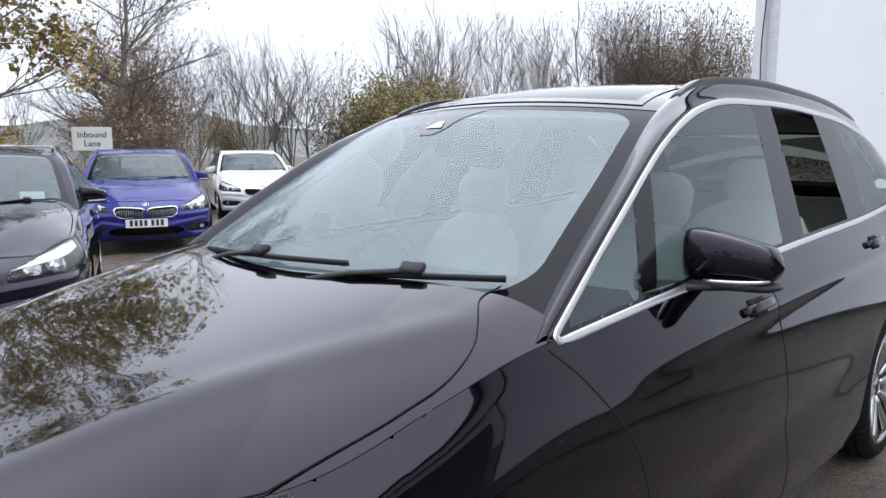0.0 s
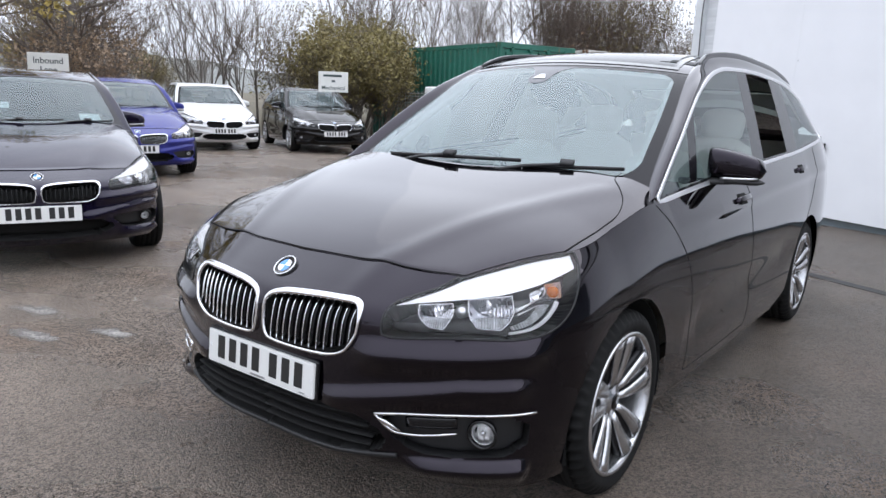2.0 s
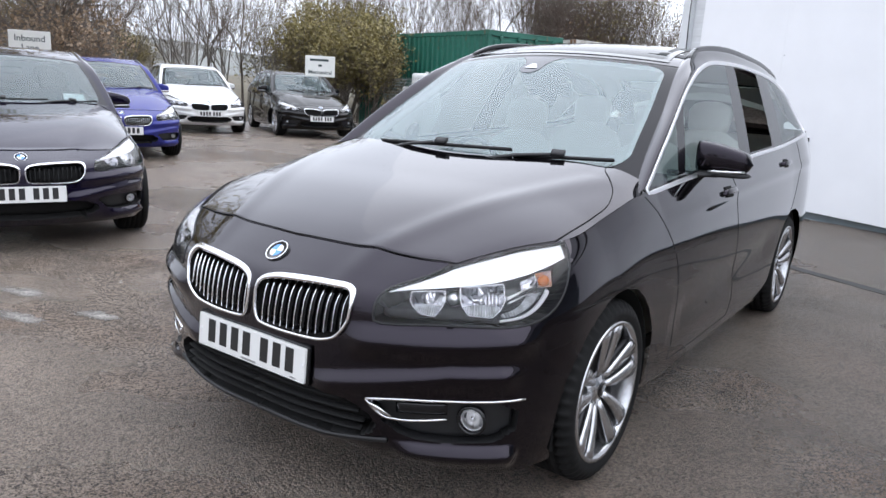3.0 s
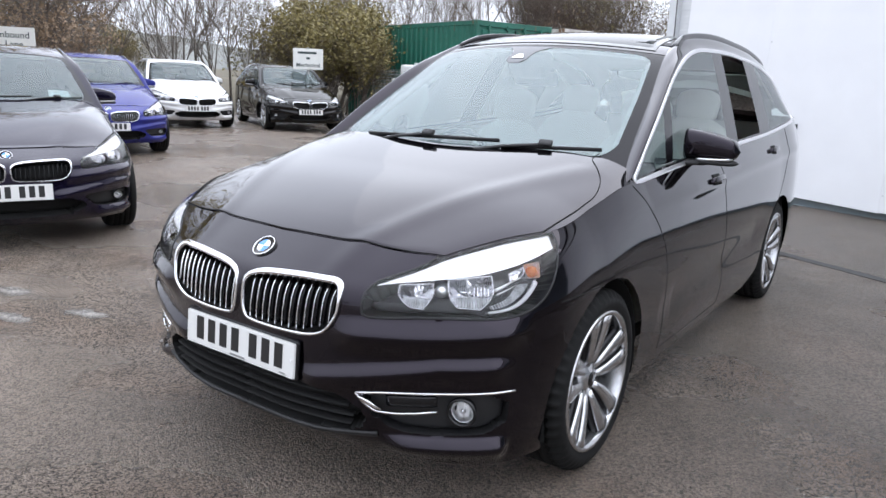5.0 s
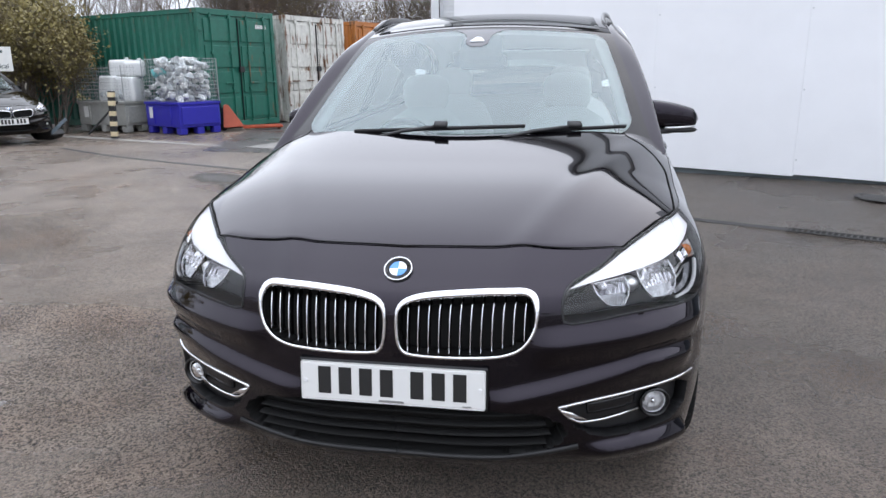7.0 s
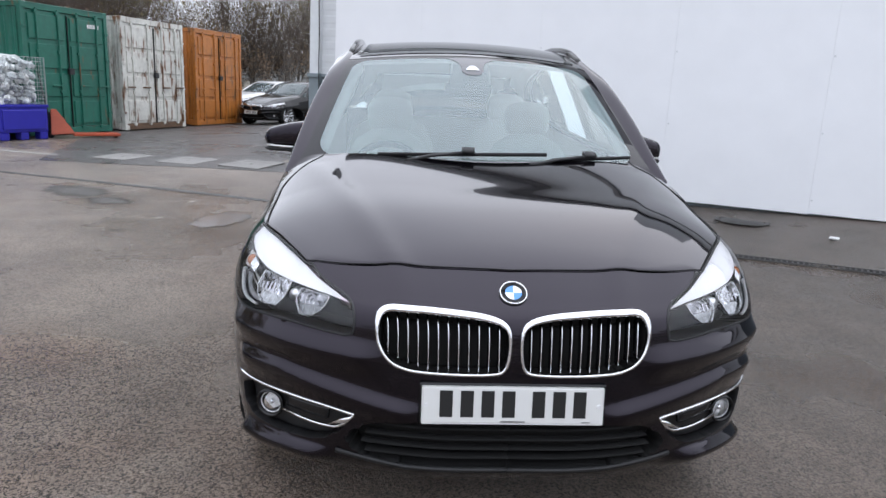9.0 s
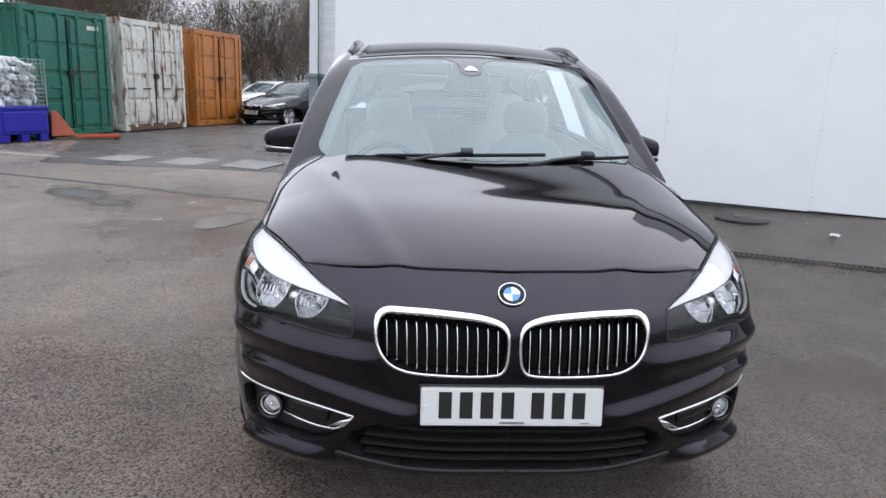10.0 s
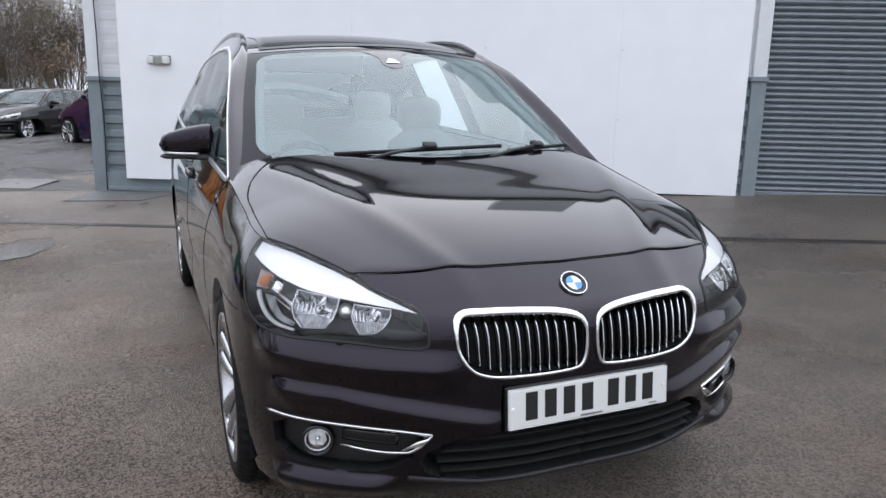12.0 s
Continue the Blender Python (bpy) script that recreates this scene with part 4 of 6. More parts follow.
    roof = turned(patches(crown, ys, av, [], .02, 1))["body"]
    put("roof", roof, body_mat)
    if fine:
        glass_top = turned(patches(lambda u, q: crown(u, q) + np.array([0, 0, .003]), np.linspace(1.985, 3.45, 40), np.linspace(-.92, .92, 31), [], .02, 1))["body"]
        put("roof_glass", shell(*glass_top, .002), ROOFGLASS, lab="dark panoramic roof glass")
    put("headlining", (roof[0] - np.array([0, 0, .035]), roof[1][:, ::-1]), TRIM)
    ys = np.linspace(4.0, 4.38, 20)
    ps = turned(patches(crown, ys, av, [("pane", np.array([(4.05, -.85), (4.05, .85), (4.32, .85), (4.32, -.85)]))], .02, 1))
    put("tail_window", ps["pane"], TINT)
    put("tailgate", ps["body"], body_mat)
    # floor pan and bulkhead
    put("floor_pan", shell(np.array([(-.72, .3, .22), (.72, .3, .22), (.72, 4.3, .24), (-.72, 4.3, .24)]), np.array([(0, 1, 2, 3)]), -.06), SEAM, smooth=False)
    # dashboard
    a = np.linspace(-.74, .74, 30)
    prof = [(1.20, 1.035), (1.40, 1.04), (1.56, 1.03), (1.66, .98), (1.68, .86), (1.60, .55)]
    v = np.array([(x * (1 if j < 4 else .95), y - .06 * (x / .74) ** 2 * (1 if j > 2 else .2) + .04 * (x / .74) ** 2, z) for x in a for j, (y, z) in enumerate(prof)])
    n = len(prof)
    put("dashboard", (v, [(i * n + j, (i + 1) * n + j, (i + 1) * n + j + 1, i * n + j + 1) for i in range(29) for j in range(n - 1)]), DASH)
    for sg in (1, -1):
        v = W(np.array([(sg * .40, 1.95, .34)]))[0]
        seat(root, float(v[0]), float(v[1]), float(v[2]), hide)
        v = W(np.array([(sg * .40, 2.85, .38)]))[0]
        seat(root, float(v[0]), float(v[1]), float(v[2]), hide, 1.15)
        # inner door skins
        ys = np.linspace(1.3, 4.0, 12)
        v = np.array([(sg * (float(side_x(y, BELT(y))) - .05), y, z) for y in ys for z in (float(BELT(y)) - .01, .35)])
        put("door_card", (v, [(2 * i, 2 * i + 1, 2 * i + 3, 2 * i + 2) for i in range(11)]), TRIM if fine else DASH)
    a = np.linspace(0, 2 * np.pi, 40, endpoint=False)
    tilt = Matrix.Translation((-.40, 1.74, .91)) @ Matrix.Rotation(radians(64), 4, "X")
    rim = W(np.array([tilt @ Vector((.185 * math.cos(q), .185 * math.sin(q), 0)) for q in a]))
    sw = mesh_part("steering_wheel", *sweep(rim, (0, .9, .45), .03, .03, closed=True), DASH, root)
    hubc = W(np.array([tilt @ Vector((0, 0, 0))]))[0]
    part("wheel_boss", box((.18, .05, .12), tuple(hubc), .03, 3, turn=Matrix.Rotation(radians(-26), 4, "X")), DASH, sw, smooth=True)
    for q in (0, np.pi, 1.5 * np.pi):
        e = W(np.array([tilt @ Vector((.18 * math.cos(q), .18 * math.sin(q), 0))]))[0]
        part("wheel_spoke", rod(hubc, e, .016), DASH, sw)
    v = W(np.array([(0, 1.86, 1.36)]))[0]
    im = part("inner_mirror", box((.24, .04, .07), tuple(v), .02, 3), GLOSS, root, smooth=True)
    if fine:
        part("sensor_cover", box((.20, .14, .09), (0, 1.80, 1.425), .03, 3, turn=Matrix.Rotation(radians(28), 4, "X")), PLASTIC, root, smooth=True)
    if fine:
        put("boot_trim", shell(np.array([(-.66, 4.22, .45), (.66, 4.22, .45), (.60, 4.24, 1.13), (-.60, 4.24, 1.13)]), np.array([(0, 1, 2, 3)]), .03), TRIM, smooth=False)
    # badge, plate
    pb, nb = skin_out(.0, .785, .002)
    v = W(pb[None])[0]
    d = Vector((0, -.62, .78)).to_track_quat("X", "Z").to_matrix().to_4x4()
    roundel(root, Matrix.Translation(v) @ d, .041)
    v = W(np.array([(0, -.004, .491)]))[0]
    pm = Matrix.Translation((v[0], v[1] - .012, v[2])) @ Matrix.Rotation(radians(-4), 4, "X")
    pl = part("number_plate", box((.520, .006, .111), (0, 0, 0), .006, 2), PLATE, root, "white plate with a row of plain dark bars", at=pm)
    if fine:
        part("plate_holder", box((.535, .014, .128), (0, .011, .0), .008, 2), GLOSS, pl)
        for sx in (-.246, .246):
            part("screw_cap", rod((sx, -.006, 0), (sx, .0, 0), .006), LOGO_WHITE, pl)
        part("plain_bar", box((.07, .002, .005), (.0, -.004, -.047)), STEEL, pl)
        part("plain_bar", box((.024, .002, .003), (.21, -.004, -.047)), STEEL, pl)
    gw = .44
    bars(pl, (0, -.0036, .004), gw, .078 if fine else .079, Matrix(), plate or (1, 1, 1, 1, 1, 1, 1), INK)
    for a0, y0, w0, h0 in tags:
        e = float(ROOF(y0)[0])
        q = np.array([crown(y0 + dy, a0 + da / e) + np.array([0, .006, -.008]) for dy, da in ((0, 0), (0, w0), (h0, w0), (h0, 0))])
        put("paper_tag", shell(q, np.array([(0, 1, 2, 3)]), .001), LOGO_WHITE, scr, smooth=False)
    # mirrors and wheels
    for sg in (1, -1):
        v = W(np.array([(sg * .905, 1.80, 1.085)]))[0]
        mirror(root, sg, pose(*v), body_mat)
        for yy, rr in wheels:
            xx = W(np.array([(sg * .78, .8, .3)]))[0][0]
            m = pose(float(xx), yy, rr) if sg > 0 else pose(float(xx), yy, rr, 0, 0, 180)
            wheel(root, m, rr, fine=fine)
    # wipers
    for x0, x1 in ((-.06, .27), (.46, .66)):
        def on(x, dy):
            ye = 1.235 + dy
            e = float(ROOF(ye)[0])
            return crown(ye, x / e) + np.array([0, -.012, .018])
        a = np.stack([on(x, .004 * k) for k, x in enumerate(np.linspace(x0 - .37 if x0 < 0 else x0 - .17, x1, 8))])
        wp = put("wiper_blade", sweep(a, (0, -.5, .8), .010, .017, sides=6), PLASTIC)
        a = np.stack([on(x0 - .30, -.055) + np.array([0, 0, .008]), on(x0 - .15, -.02) + np.array([0, 0, .016]), on(x0, .01) + np.array([0, 0, .014])])
        put("wiper_arm", sweep(a, (0, -.5, .8), .014, .011, sides=6), PLASTIC, wp)
        put("wiper_cap", sweep(np.stack([on(x0 - .025, .02), on(x0 + .025, .02)]) + np.array([0, -.005, .012]), (0, -.5, .8), .035, .02), PLASTIC, wp)
    return root


build_car("people_carrier", pose(0, 0, 0), PAINT, "black-brown compact people carrier parked on wet asphalt, rear side window open", open_rear=True, plate=(1, 1, 1, 1, 1, 1, 1))

# ---- ground: one sheet that rises a little along the building ----
WA = Vector((.894, -.448, 0))
WN = Vector((-.448, -.894, 0))
W0 = Vector((-1.49, 8.13, .12))
UNIT, ALONG = .93, .955                      # metres to each unit of the building's grid, upright and along it
LEAN = .014                                  # the yard tips a little away from the level building
WALL_M = Matrix(((WA.x, -WN.x, LEAN, 0), (WA.y, -WN.y, 0, 0), (-LEAN * WA.x, LEAN * WN.x, 1, 0), (0, 0, 0, 1)))
# the far side of the yard is laid out on the same grid
FAR_M = Matrix.Translation((.021, -.126, .08)) @ Matrix.Scale(UNIT, 4)


def wall_at(u, out, z):
    """A place u units along the white wall from its corner, out units in front of it."""
    return W0 + WA * (u * ALONG) + (WN * out + Vector((LEAN * z, 0, z))) * UNIT


def wall_pose(u, out, z):
    return Matrix.Translation(wall_at(u, out, z)) @ WALL_M @ Matrix.Diagonal((ALONG, UNIT, UNIT, 1))


def far_xy(x, y):
    p = FAR_M @ Vector((x, y, 0))
    return (p.x, p.y)


def rise(x, y):
    u = ((x - W0.x) * WA.x + (y - W0.y) * WA.y) / ALONG
    o = ((x - W0.x) * WN.x + (y - W0.y) * WN.y) / UNIT
    k = np.clip((2.9 - o) / 2.6, 0, 1)
    low = np.clip((x + 7.5) / 5, .4, 1)
    return (.12 * k + .07 * np.clip(-o / 1.2, 0, 1)) * low + .0115 * np.clip(-x - .6, 0, 10.5) * (1 - k) * np.maximum(np.clip((9.5 - y) / 3.5, 0, 1), np.clip((-x - 6.5) / 2.5, 0, 1)) + .09 * np.clip(u / 8.0, 0, 1.3) * np.clip(1 - o / 1.9, 0, 1)


def asphalt(name, color, wet=1.0, stones=80.0):
    m = bpy.data.materials.new(name)
    m.use_nodes = True
    n, l = m.node_tree.nodes, m.node_tree.links
    p = n["Principled BSDF"]
    co = n.new("ShaderNodeTexCoord")

    def tex(kind, scale, detail=6):
        t = n.new(kind)
        t.inputs["Scale"].default_value = scale
        if "Detail" in t.inputs:
            t.inputs["Detail"].default_value = detail
        l.new(co.outputs["Object"], t.inputs["Vector"])
        return t

    def rng(src, a, b, c, d):
        r = n.new("ShaderNodeMapRange")
        for k, v in zip(("From Min", "From Max", "To Min", "To Max"), (a, b, c, d)):
            r.inputs[k].default_value = v
        l.new(src, r.inputs["Value"])
        return r.outputs[0]

    def times(a, b):
        q = n.new("ShaderNodeMath")
        q.operation = "MULTIPLY"
        l.new(a, q.inputs[0])
        l.new(b, q.inputs[1])
        return q.outputs[0]
    damp, stone, fine = tex("ShaderNodeTexNoise", .55, 7), tex("ShaderNodeTexVoronoi", stones), tex("ShaderNodeTexNoise", 300, 3)
    wide, stain = tex("ShaderNodeTexNoise", .16, 3), tex("ShaderNodeTexNoise", 3.2, 8)
    bw = n.new("ShaderNodeRGBToBW")
    l.new(stone.outputs["Color"], bw.inputs["Color"])
    v = times(rng(bw.outputs[0], .2, .95, .2, 2.5), rng(damp.outputs["Fac"], .40, .62, 1.05, .80))
    v = times(v, rng(stone.outputs["Distance"], .1, .7, 1.7, .6))
    v = times(v, rng(wide.outputs["Fac"], .35, .65, .93, 1.1))
    v = times(v, rng(stain.outputs["Fac"], .35, .7, 1.12, .82))
    v = times(v, rng(fine.outputs["Fac"], .3, .7, .70, 1.30))
    # pale chips among the dark ones, and a darker tone towards +x
    chip = tex("ShaderNodeTexVoronoi", stones * 1.35)
    cb = n.new("ShaderNodeRGBToBW")
    l.new(chip.outputs["Color"], cb.inputs["Color"])
    v = times(v, rng(cb.outputs[0], .80, .95, .78, 2.6))
    sep = n.new("ShaderNodeSeparateXYZ")
    l.new(co.outputs["Object"], sep.inputs[0])
    drift = n.new("ShaderNodeMath")
    drift.operation, drift.inputs[1].default_value = "MULTIPLY_ADD", 5.0
    l.new(wide.outputs["Fac"], drift.inputs[0])
    l.new(sep.outputs["X"], drift.inputs[2])
    v = times(v, rng(drift.outputs[0], .8, 4.6, 1.10, .58))
    hsv = n.new("ShaderNodeHueSaturation")
    # bare brown binder shows where the surface has worn
    worn = n.new("ShaderNodeMixRGB")
    worn.inputs["Color1"].default_value = (*color, 1)
    worn.inputs["Color2"].default_value = (color[0] * 1.08, color[1] * 1.0, color[2] * .95, 1)
    l.new(rng(tex("ShaderNodeTexNoise", 1.1, 9).outputs["Fac"], .52, .68, 0, 1), worn.inputs["Fac"])
    l.new(worn.outputs[0], hsv.inputs["Color"])
    l.new(v, hsv.inputs["Value"])
    l.new(hsv.outputs[0], p.inputs["Base Color"])
    l.new(rng(damp.outputs["Fac"], .38, .62, .44, .44 - .28 * wet), p.inputs["Roughness"])
    b = n.new("ShaderNodeBump")
    b.inputs["Strength"].default_value, b.inputs["Distance"].default_value = 1.0, .010
    b.invert = True
    l.new(stone.outputs["Distance"], b.inputs["Height"])
    l.new(b.outputs[0], p.inputs["Normal"])
    return m


ASPHALT = asphalt("wet_asphalt", (.075, .060, .048), 1.0, 98.0)
APRON = asphalt("brown_concrete", (.086, .071, .059), .7, 140)
TARMAC = asphalt("fresh_tarmac", (.05, .05, .05), .5)
gx = np.unique(np.concatenate([np.linspace(-700, -30, 12), np.arange(-30, 25, .5), np.linspace(25, 700, 12)]))
gy = np.unique(np.concatenate([np.linspace(-700, -25, 12), np.arange(-25, 35, .5), np.linspace(35, 700, 12)]))
X, Y = np.meshgrid(gx, gy, indexing="ij")
idx = np.arange(X.size).reshape(X.shape)
quads = np.stack([idx[:-1, :-1], idx[1:, :-1], idx[1:, 1:], idx[:-1, 1:]], -1).reshape(-1, 4)
ground = tagged(mesh_part("ground", np.stack([X, Y, rise(X, Y)], -1).reshape(-1, 3), quads, ASPHALT, smooth=True), "wet dark grey asphalt yard with damp patches", "ground", kind="structure")


def sheet(name, corners, lift, mat, steps=24):
    """A thin paved area over the ground, four corners (x, y)."""
    a, b, c, d = [np.array(q, float) for q in corners]
    s, t = np.meshgrid(np.linspace(0, 1, steps), np.linspace(0, 1, steps), indexing="ij")
    s, t = s[..., None], t[..., None]
    p = (a * (1 - s) + b * s) * (1 - t) + (d * (1 - s) + c * s) * t
    z = rise(p[..., 0], p[..., 1]) + lift
    v = np.concatenate([p, z[..., None]], -1).reshape(-1, 3)
    i = np.arange(steps * steps).reshape(steps, steps)
    f = np.stack([i[:-1, :-1], i[1:, :-1], i[1:, 1:], i[:-1, 1:]], -1).reshape(-1, 4)
    w, g = shell(v, f, .02)
    return mesh_part(name, w, g, mat, smooth=False)


def xy(u, out):
    p = wall_at(u, out, 0)
    return (p.x, p.y)


tagged(sheet("apron", [xy(-7.5, 1.92), xy(30, 1.92), xy(30, -.2), xy(-7.5, -.2)], .004, APRON, 40), "worn brownish concrete apron along the building", "pavement", kind="structure")
tagged(sheet("tar_joint", [xy(-7.5, 2.02), xy(5.2, 2.02), xy(5.2, 1.92), xy(-7.5, 1.92)], .005, material("tar", (.02, .019, .018), .5, vary=.3, scale=6), 30), "dark tar joint between asphalt and concrete", "joint", kind="structure")
tagged(sheet("tarmac_ramp", [(-1.93, 7.52), (-1.12, 7.22), xy(1.15, .0), xy(-.05, .0)], .014, TARMAC, 8), "dark tarmac patch at the wall corner", "patch", kind="structure")
# slot drain with a grating
drain = thing("slot_drain", pose(0, 0, 0), "dark steel slot drain with a narrow grating", "drain")
DRAIN = material("drain_steel", (.05, .048, .045), .5, .5, vary=.3, scale=20)
for k, o in enumerate((1.925, 2.035)):
    a, b = wall_at(5.2, o, 0), wall_at(13.5, o, 0)
    pth = [(*(a.lerp(b, t)).xy, float(rise(*(a.lerp(b, t)).xy)) + .006) for t in np.linspace(0, 1, 20)]
    mesh_part("frame_edge", *sweep(pth, (0, 0, 1), .022, .014, sides=4), DRAIN, drain)
sl = box((.014, .10, .010))
me_sl = bpy.data.meshes.new("grating_bar")
sl.to_mesh(me_sl)
sl.free()
me_sl.materials.append(DRAIN)
for k in range(150):
    p = wall_at(5.22 + k * .045, 1.98, 0)
    ob = new("grating_bar", me_sl)
    ob.matrix_basis = Matrix.Translation((p.x, p.y, float(rise(p.x, p.y)) + .007)) @ WALL_M
    ob.parent = drain
PIT = material("drain_dark", (.008, .008, .008), .8)
ps = sheet("channel_bottom", [xy(5.2, 2.03), xy(12.0, 2.03), xy(12.0, 1.93), xy(5.2, 1.93)], .0045, PIT, 10)
ps.parent = drain

CONC = material("cover_concrete", (.21, .20, .188), .7, vary=.18, scale=30, bump=.2, fine=.1)
for cx, cy in ((-5.2, 10.98), (-3.9, 10.35), (-2.76, 9.82)):
    cx, cy = far_xy(cx, cy)
    up = Vector((float(rise(cx - .3, cy) - rise(cx + .3, cy)) / .6, float(rise(cx, cy - .3) - rise(cx, cy + .3)) / .6, 1)).normalized()
    cov = thing("manhole_cover", Matrix.Translation((cx, cy, float(rise(cx, cy)) + .012)) @ Vector((0, 0, 1)).rotation_difference(up).to_matrix().to_4x4() @ WALL_M @ Matrix.Scale(UNIT, 4), "pale concrete manhole surround with an iron lid", "manhole", "covers by the building")
    for sx, sy, w, h in ((0, .27, .78, .14), (0, -.27, .78, .14), (.32, 0, .14, .40), (-.32, 0, .14, .40)):
        part("surround", box((w, h, .024), (sx, sy, .004), .004, 1), CONC, cov)
    part("lid", box((.49, .39, .016), (0, 0, .004), .003, 1), CONC, cov)
    part("lid_keyhole", box((.05, .02, .004), (0, 0, .0125)), PIT, cov)
p = wall_at(5.75, .55, 0)
mh = thing("drain_cover", pose(p.x, p.y, float(rise(p.x, p.y)) + .006) @ WALL_M, "round worn iron cover set in broken concrete", "manhole")
mesh_part("cover_plate", *lathe([(0, .004), (.20, .004), (.21, .0)], 28), DRAIN, mh, at=Matrix.Rotation(radians(-90), 4, "Y"))
mesh_part("cover_ring", *lathe([(.22, .0), (.225, .006), (.25, .006), (.27, .0)], 28), DRAIN, mh, at=Matrix.Rotation(radians(-90), 4, "Y"))
random.seed(3)
LITTER = material("litter_white", (.7, .7, .68), .6, vary=.1, scale=30)
for u, o in ((6.6, 1.0),):
    p = wall_at(u, o, 0)
    bm = bmesh.new()
    bmesh.ops.create_icosphere(bm, subdivisions=2, radius=.05)
    for v in bm.verts:
        v.co *= random.uniform(.6, 1.1)
        v.co.z *= .4
    tagged(part("litter", bm, LITTER, at=pose(p.x, p.y, float(rise(p.x, p.y)) + .02)), "crumpled white scrap on the concrete", "litter", "scraps")

# shallow puddles: clear water films
def feathered(m, start=.26, scale=5.0):
    """Lets a thin film on the ground thin out towards its ragged rim."""
    n, l = m.node_tree.nodes, m.node_tree.links
    co, sep, plane, size, noise, add, fall = [n.new(k) for k in ("ShaderNodeTexCoord", "ShaderNodeVectorMath", "ShaderNodeVectorMath", "ShaderNodeVectorMath", "ShaderNodeTexNoise", "ShaderNodeMath", "ShaderNodeMapRange")]
    sep.operation, plane.operation, size.operation, add.operation = "SUBTRACT", "MULTIPLY", "LENGTH", "MULTIPLY_ADD"
    sep.inputs[1].default_value, plane.inputs[1].default_value = (.5, .5, 0), (1, 1, 0)
    l.new(co.outputs["Generated"], sep.inputs[0])
    l.new(sep.outputs[0], plane.inputs[0])
    l.new(plane.outputs[0], size.inputs[0])
    noise.inputs["Scale"].default_value, noise.inputs["Detail"].default_value = scale, 6
    l.new(co.outputs["Object"], noise.inputs["Vector"])
    l.new(noise.outputs["Fac"], add.inputs[0])
    add.inputs[1].default_value = .36
    l.new(size.outputs["Value"], add.inputs[2])
    for k, v in zip(("From Min", "From Max", "To Min", "To Max"), (start + .18, .52, 1, 0)):
        fall.inputs[k].default_value = v
    l.new(add.outputs[0], fall.inputs["Value"])
    clear, mix = n.new("ShaderNodeBsdfTransparent"), n.new("ShaderNodeMixShader")
    l.new(fall.outputs[0], mix.inputs["Fac"])
    l.new(clear.outputs[0], mix.inputs[1])
    l.new(n["Principled BSDF"].outputs[0], mix.inputs[2])
    l.new(mix.outputs[0], n["Material Output"].inputs["Surface"])
    return m


WATER = feathered(material("puddle_water", (.085, .08, .075), .16, coat=.0, ior=1.45), .33)


def puddle(cx, cy, a, b, turn, seed, mat=WATER, name="puddle", label="shallow clear puddle on the asphalt"):
    random.seed(seed)
    ph = [random.uniform(0, 6.28) for _ in range(5)]
    v = [(0, 0, .0)]
    for k in range(60):
        t = 2 * math.pi * k / 60
        r = 1 + .16 * math.sin(2 * t + ph[0]) + .09 * math.sin(3 * t + ph[1]) + .05 * math.sin(5 * t + ph[2]) + .02 * math.sin(9 * t + ph[3])
        v.append((a * r * math.cos(t), b * r * math.sin(t), 0))
    f = [(0, k, k % 60 + 1) for k in range(1, 61)]
    return tagged(mesh_part(name, v, f, mat, smooth=False, at=Matrix.Translation((cx, cy, float(rise(cx, cy)) + .006)) @ Matrix.Rotation(radians(turn), 4, "Z")), label, name.replace("_", " "), kind="structure")


puddle(-2.06, 5.25, .62, .34, 72, 1)
TARMAC_OLD = asphalt("dark_tarmac", (.025, .023, .022), .8)
tagged(sheet("tarmac", [far_xy(-6.4, 10.5), far_xy(-1.75, 8.98), far_xy(6, 32), far_xy(-12.2, 34)], .008, TARMAC_OLD, 16), "dark grey tarmac in front of the containers", "road", kind="structure")
DAMP = feathered(asphalt("damp_asphalt", (.034, .030, .026), .3, 84.0), .16)
puddle(-4.05, 6.62, .85, .50, 135, 7, DAMP, "damp_patch", "dark damp patch on the asphalt")
puddle(-3.45, 6.05, .50, .34, 140, 9, DAMP, "damp_patch", "dark damp patch on the asphalt")

# scuffed remains of pale paint on the asphalt
WORN = feathered(asphalt("worn_paint", (.17, .158, .145), .6, 84.0), .05, 9.0)
for cx, cy, a, b, turn, seed in ((-2.62, .42, .34, .10, 12, 4), (-2.16, .22, .36, .085, 8, 5), (-1.95, .50, .28, .075, 15, 6)):
    random.seed(seed)
    ph = [random.uniform(0, 6.28) for _ in range(4)]
    v = []
    for k in range(48):
        q = 2 * math.pi * k / 48
        r = 1 + .3 * math.sin(5 * q + ph[0]) + .25 * math.sin(9 * q + ph[1]) + .2 * math.sin(14 * q + ph[2])
        v.append((a * math.cos(q) * (1 + .1 * math.sin(3 * q + ph[3])), b * r * math.sin(q), 0))
    tagged(mesh_part("worn_marking", [(0, 0, 0)] + v, [(0, k, k % 48 + 1) for k in range(1, 49)], WORN, smooth=False, at=pose(cx, cy, float(rise(cx, cy)) + .0042, 0, 0, turn)), "scuffed streak of pale paint on asphalt", "marking", "worn paint streaks", "structure")

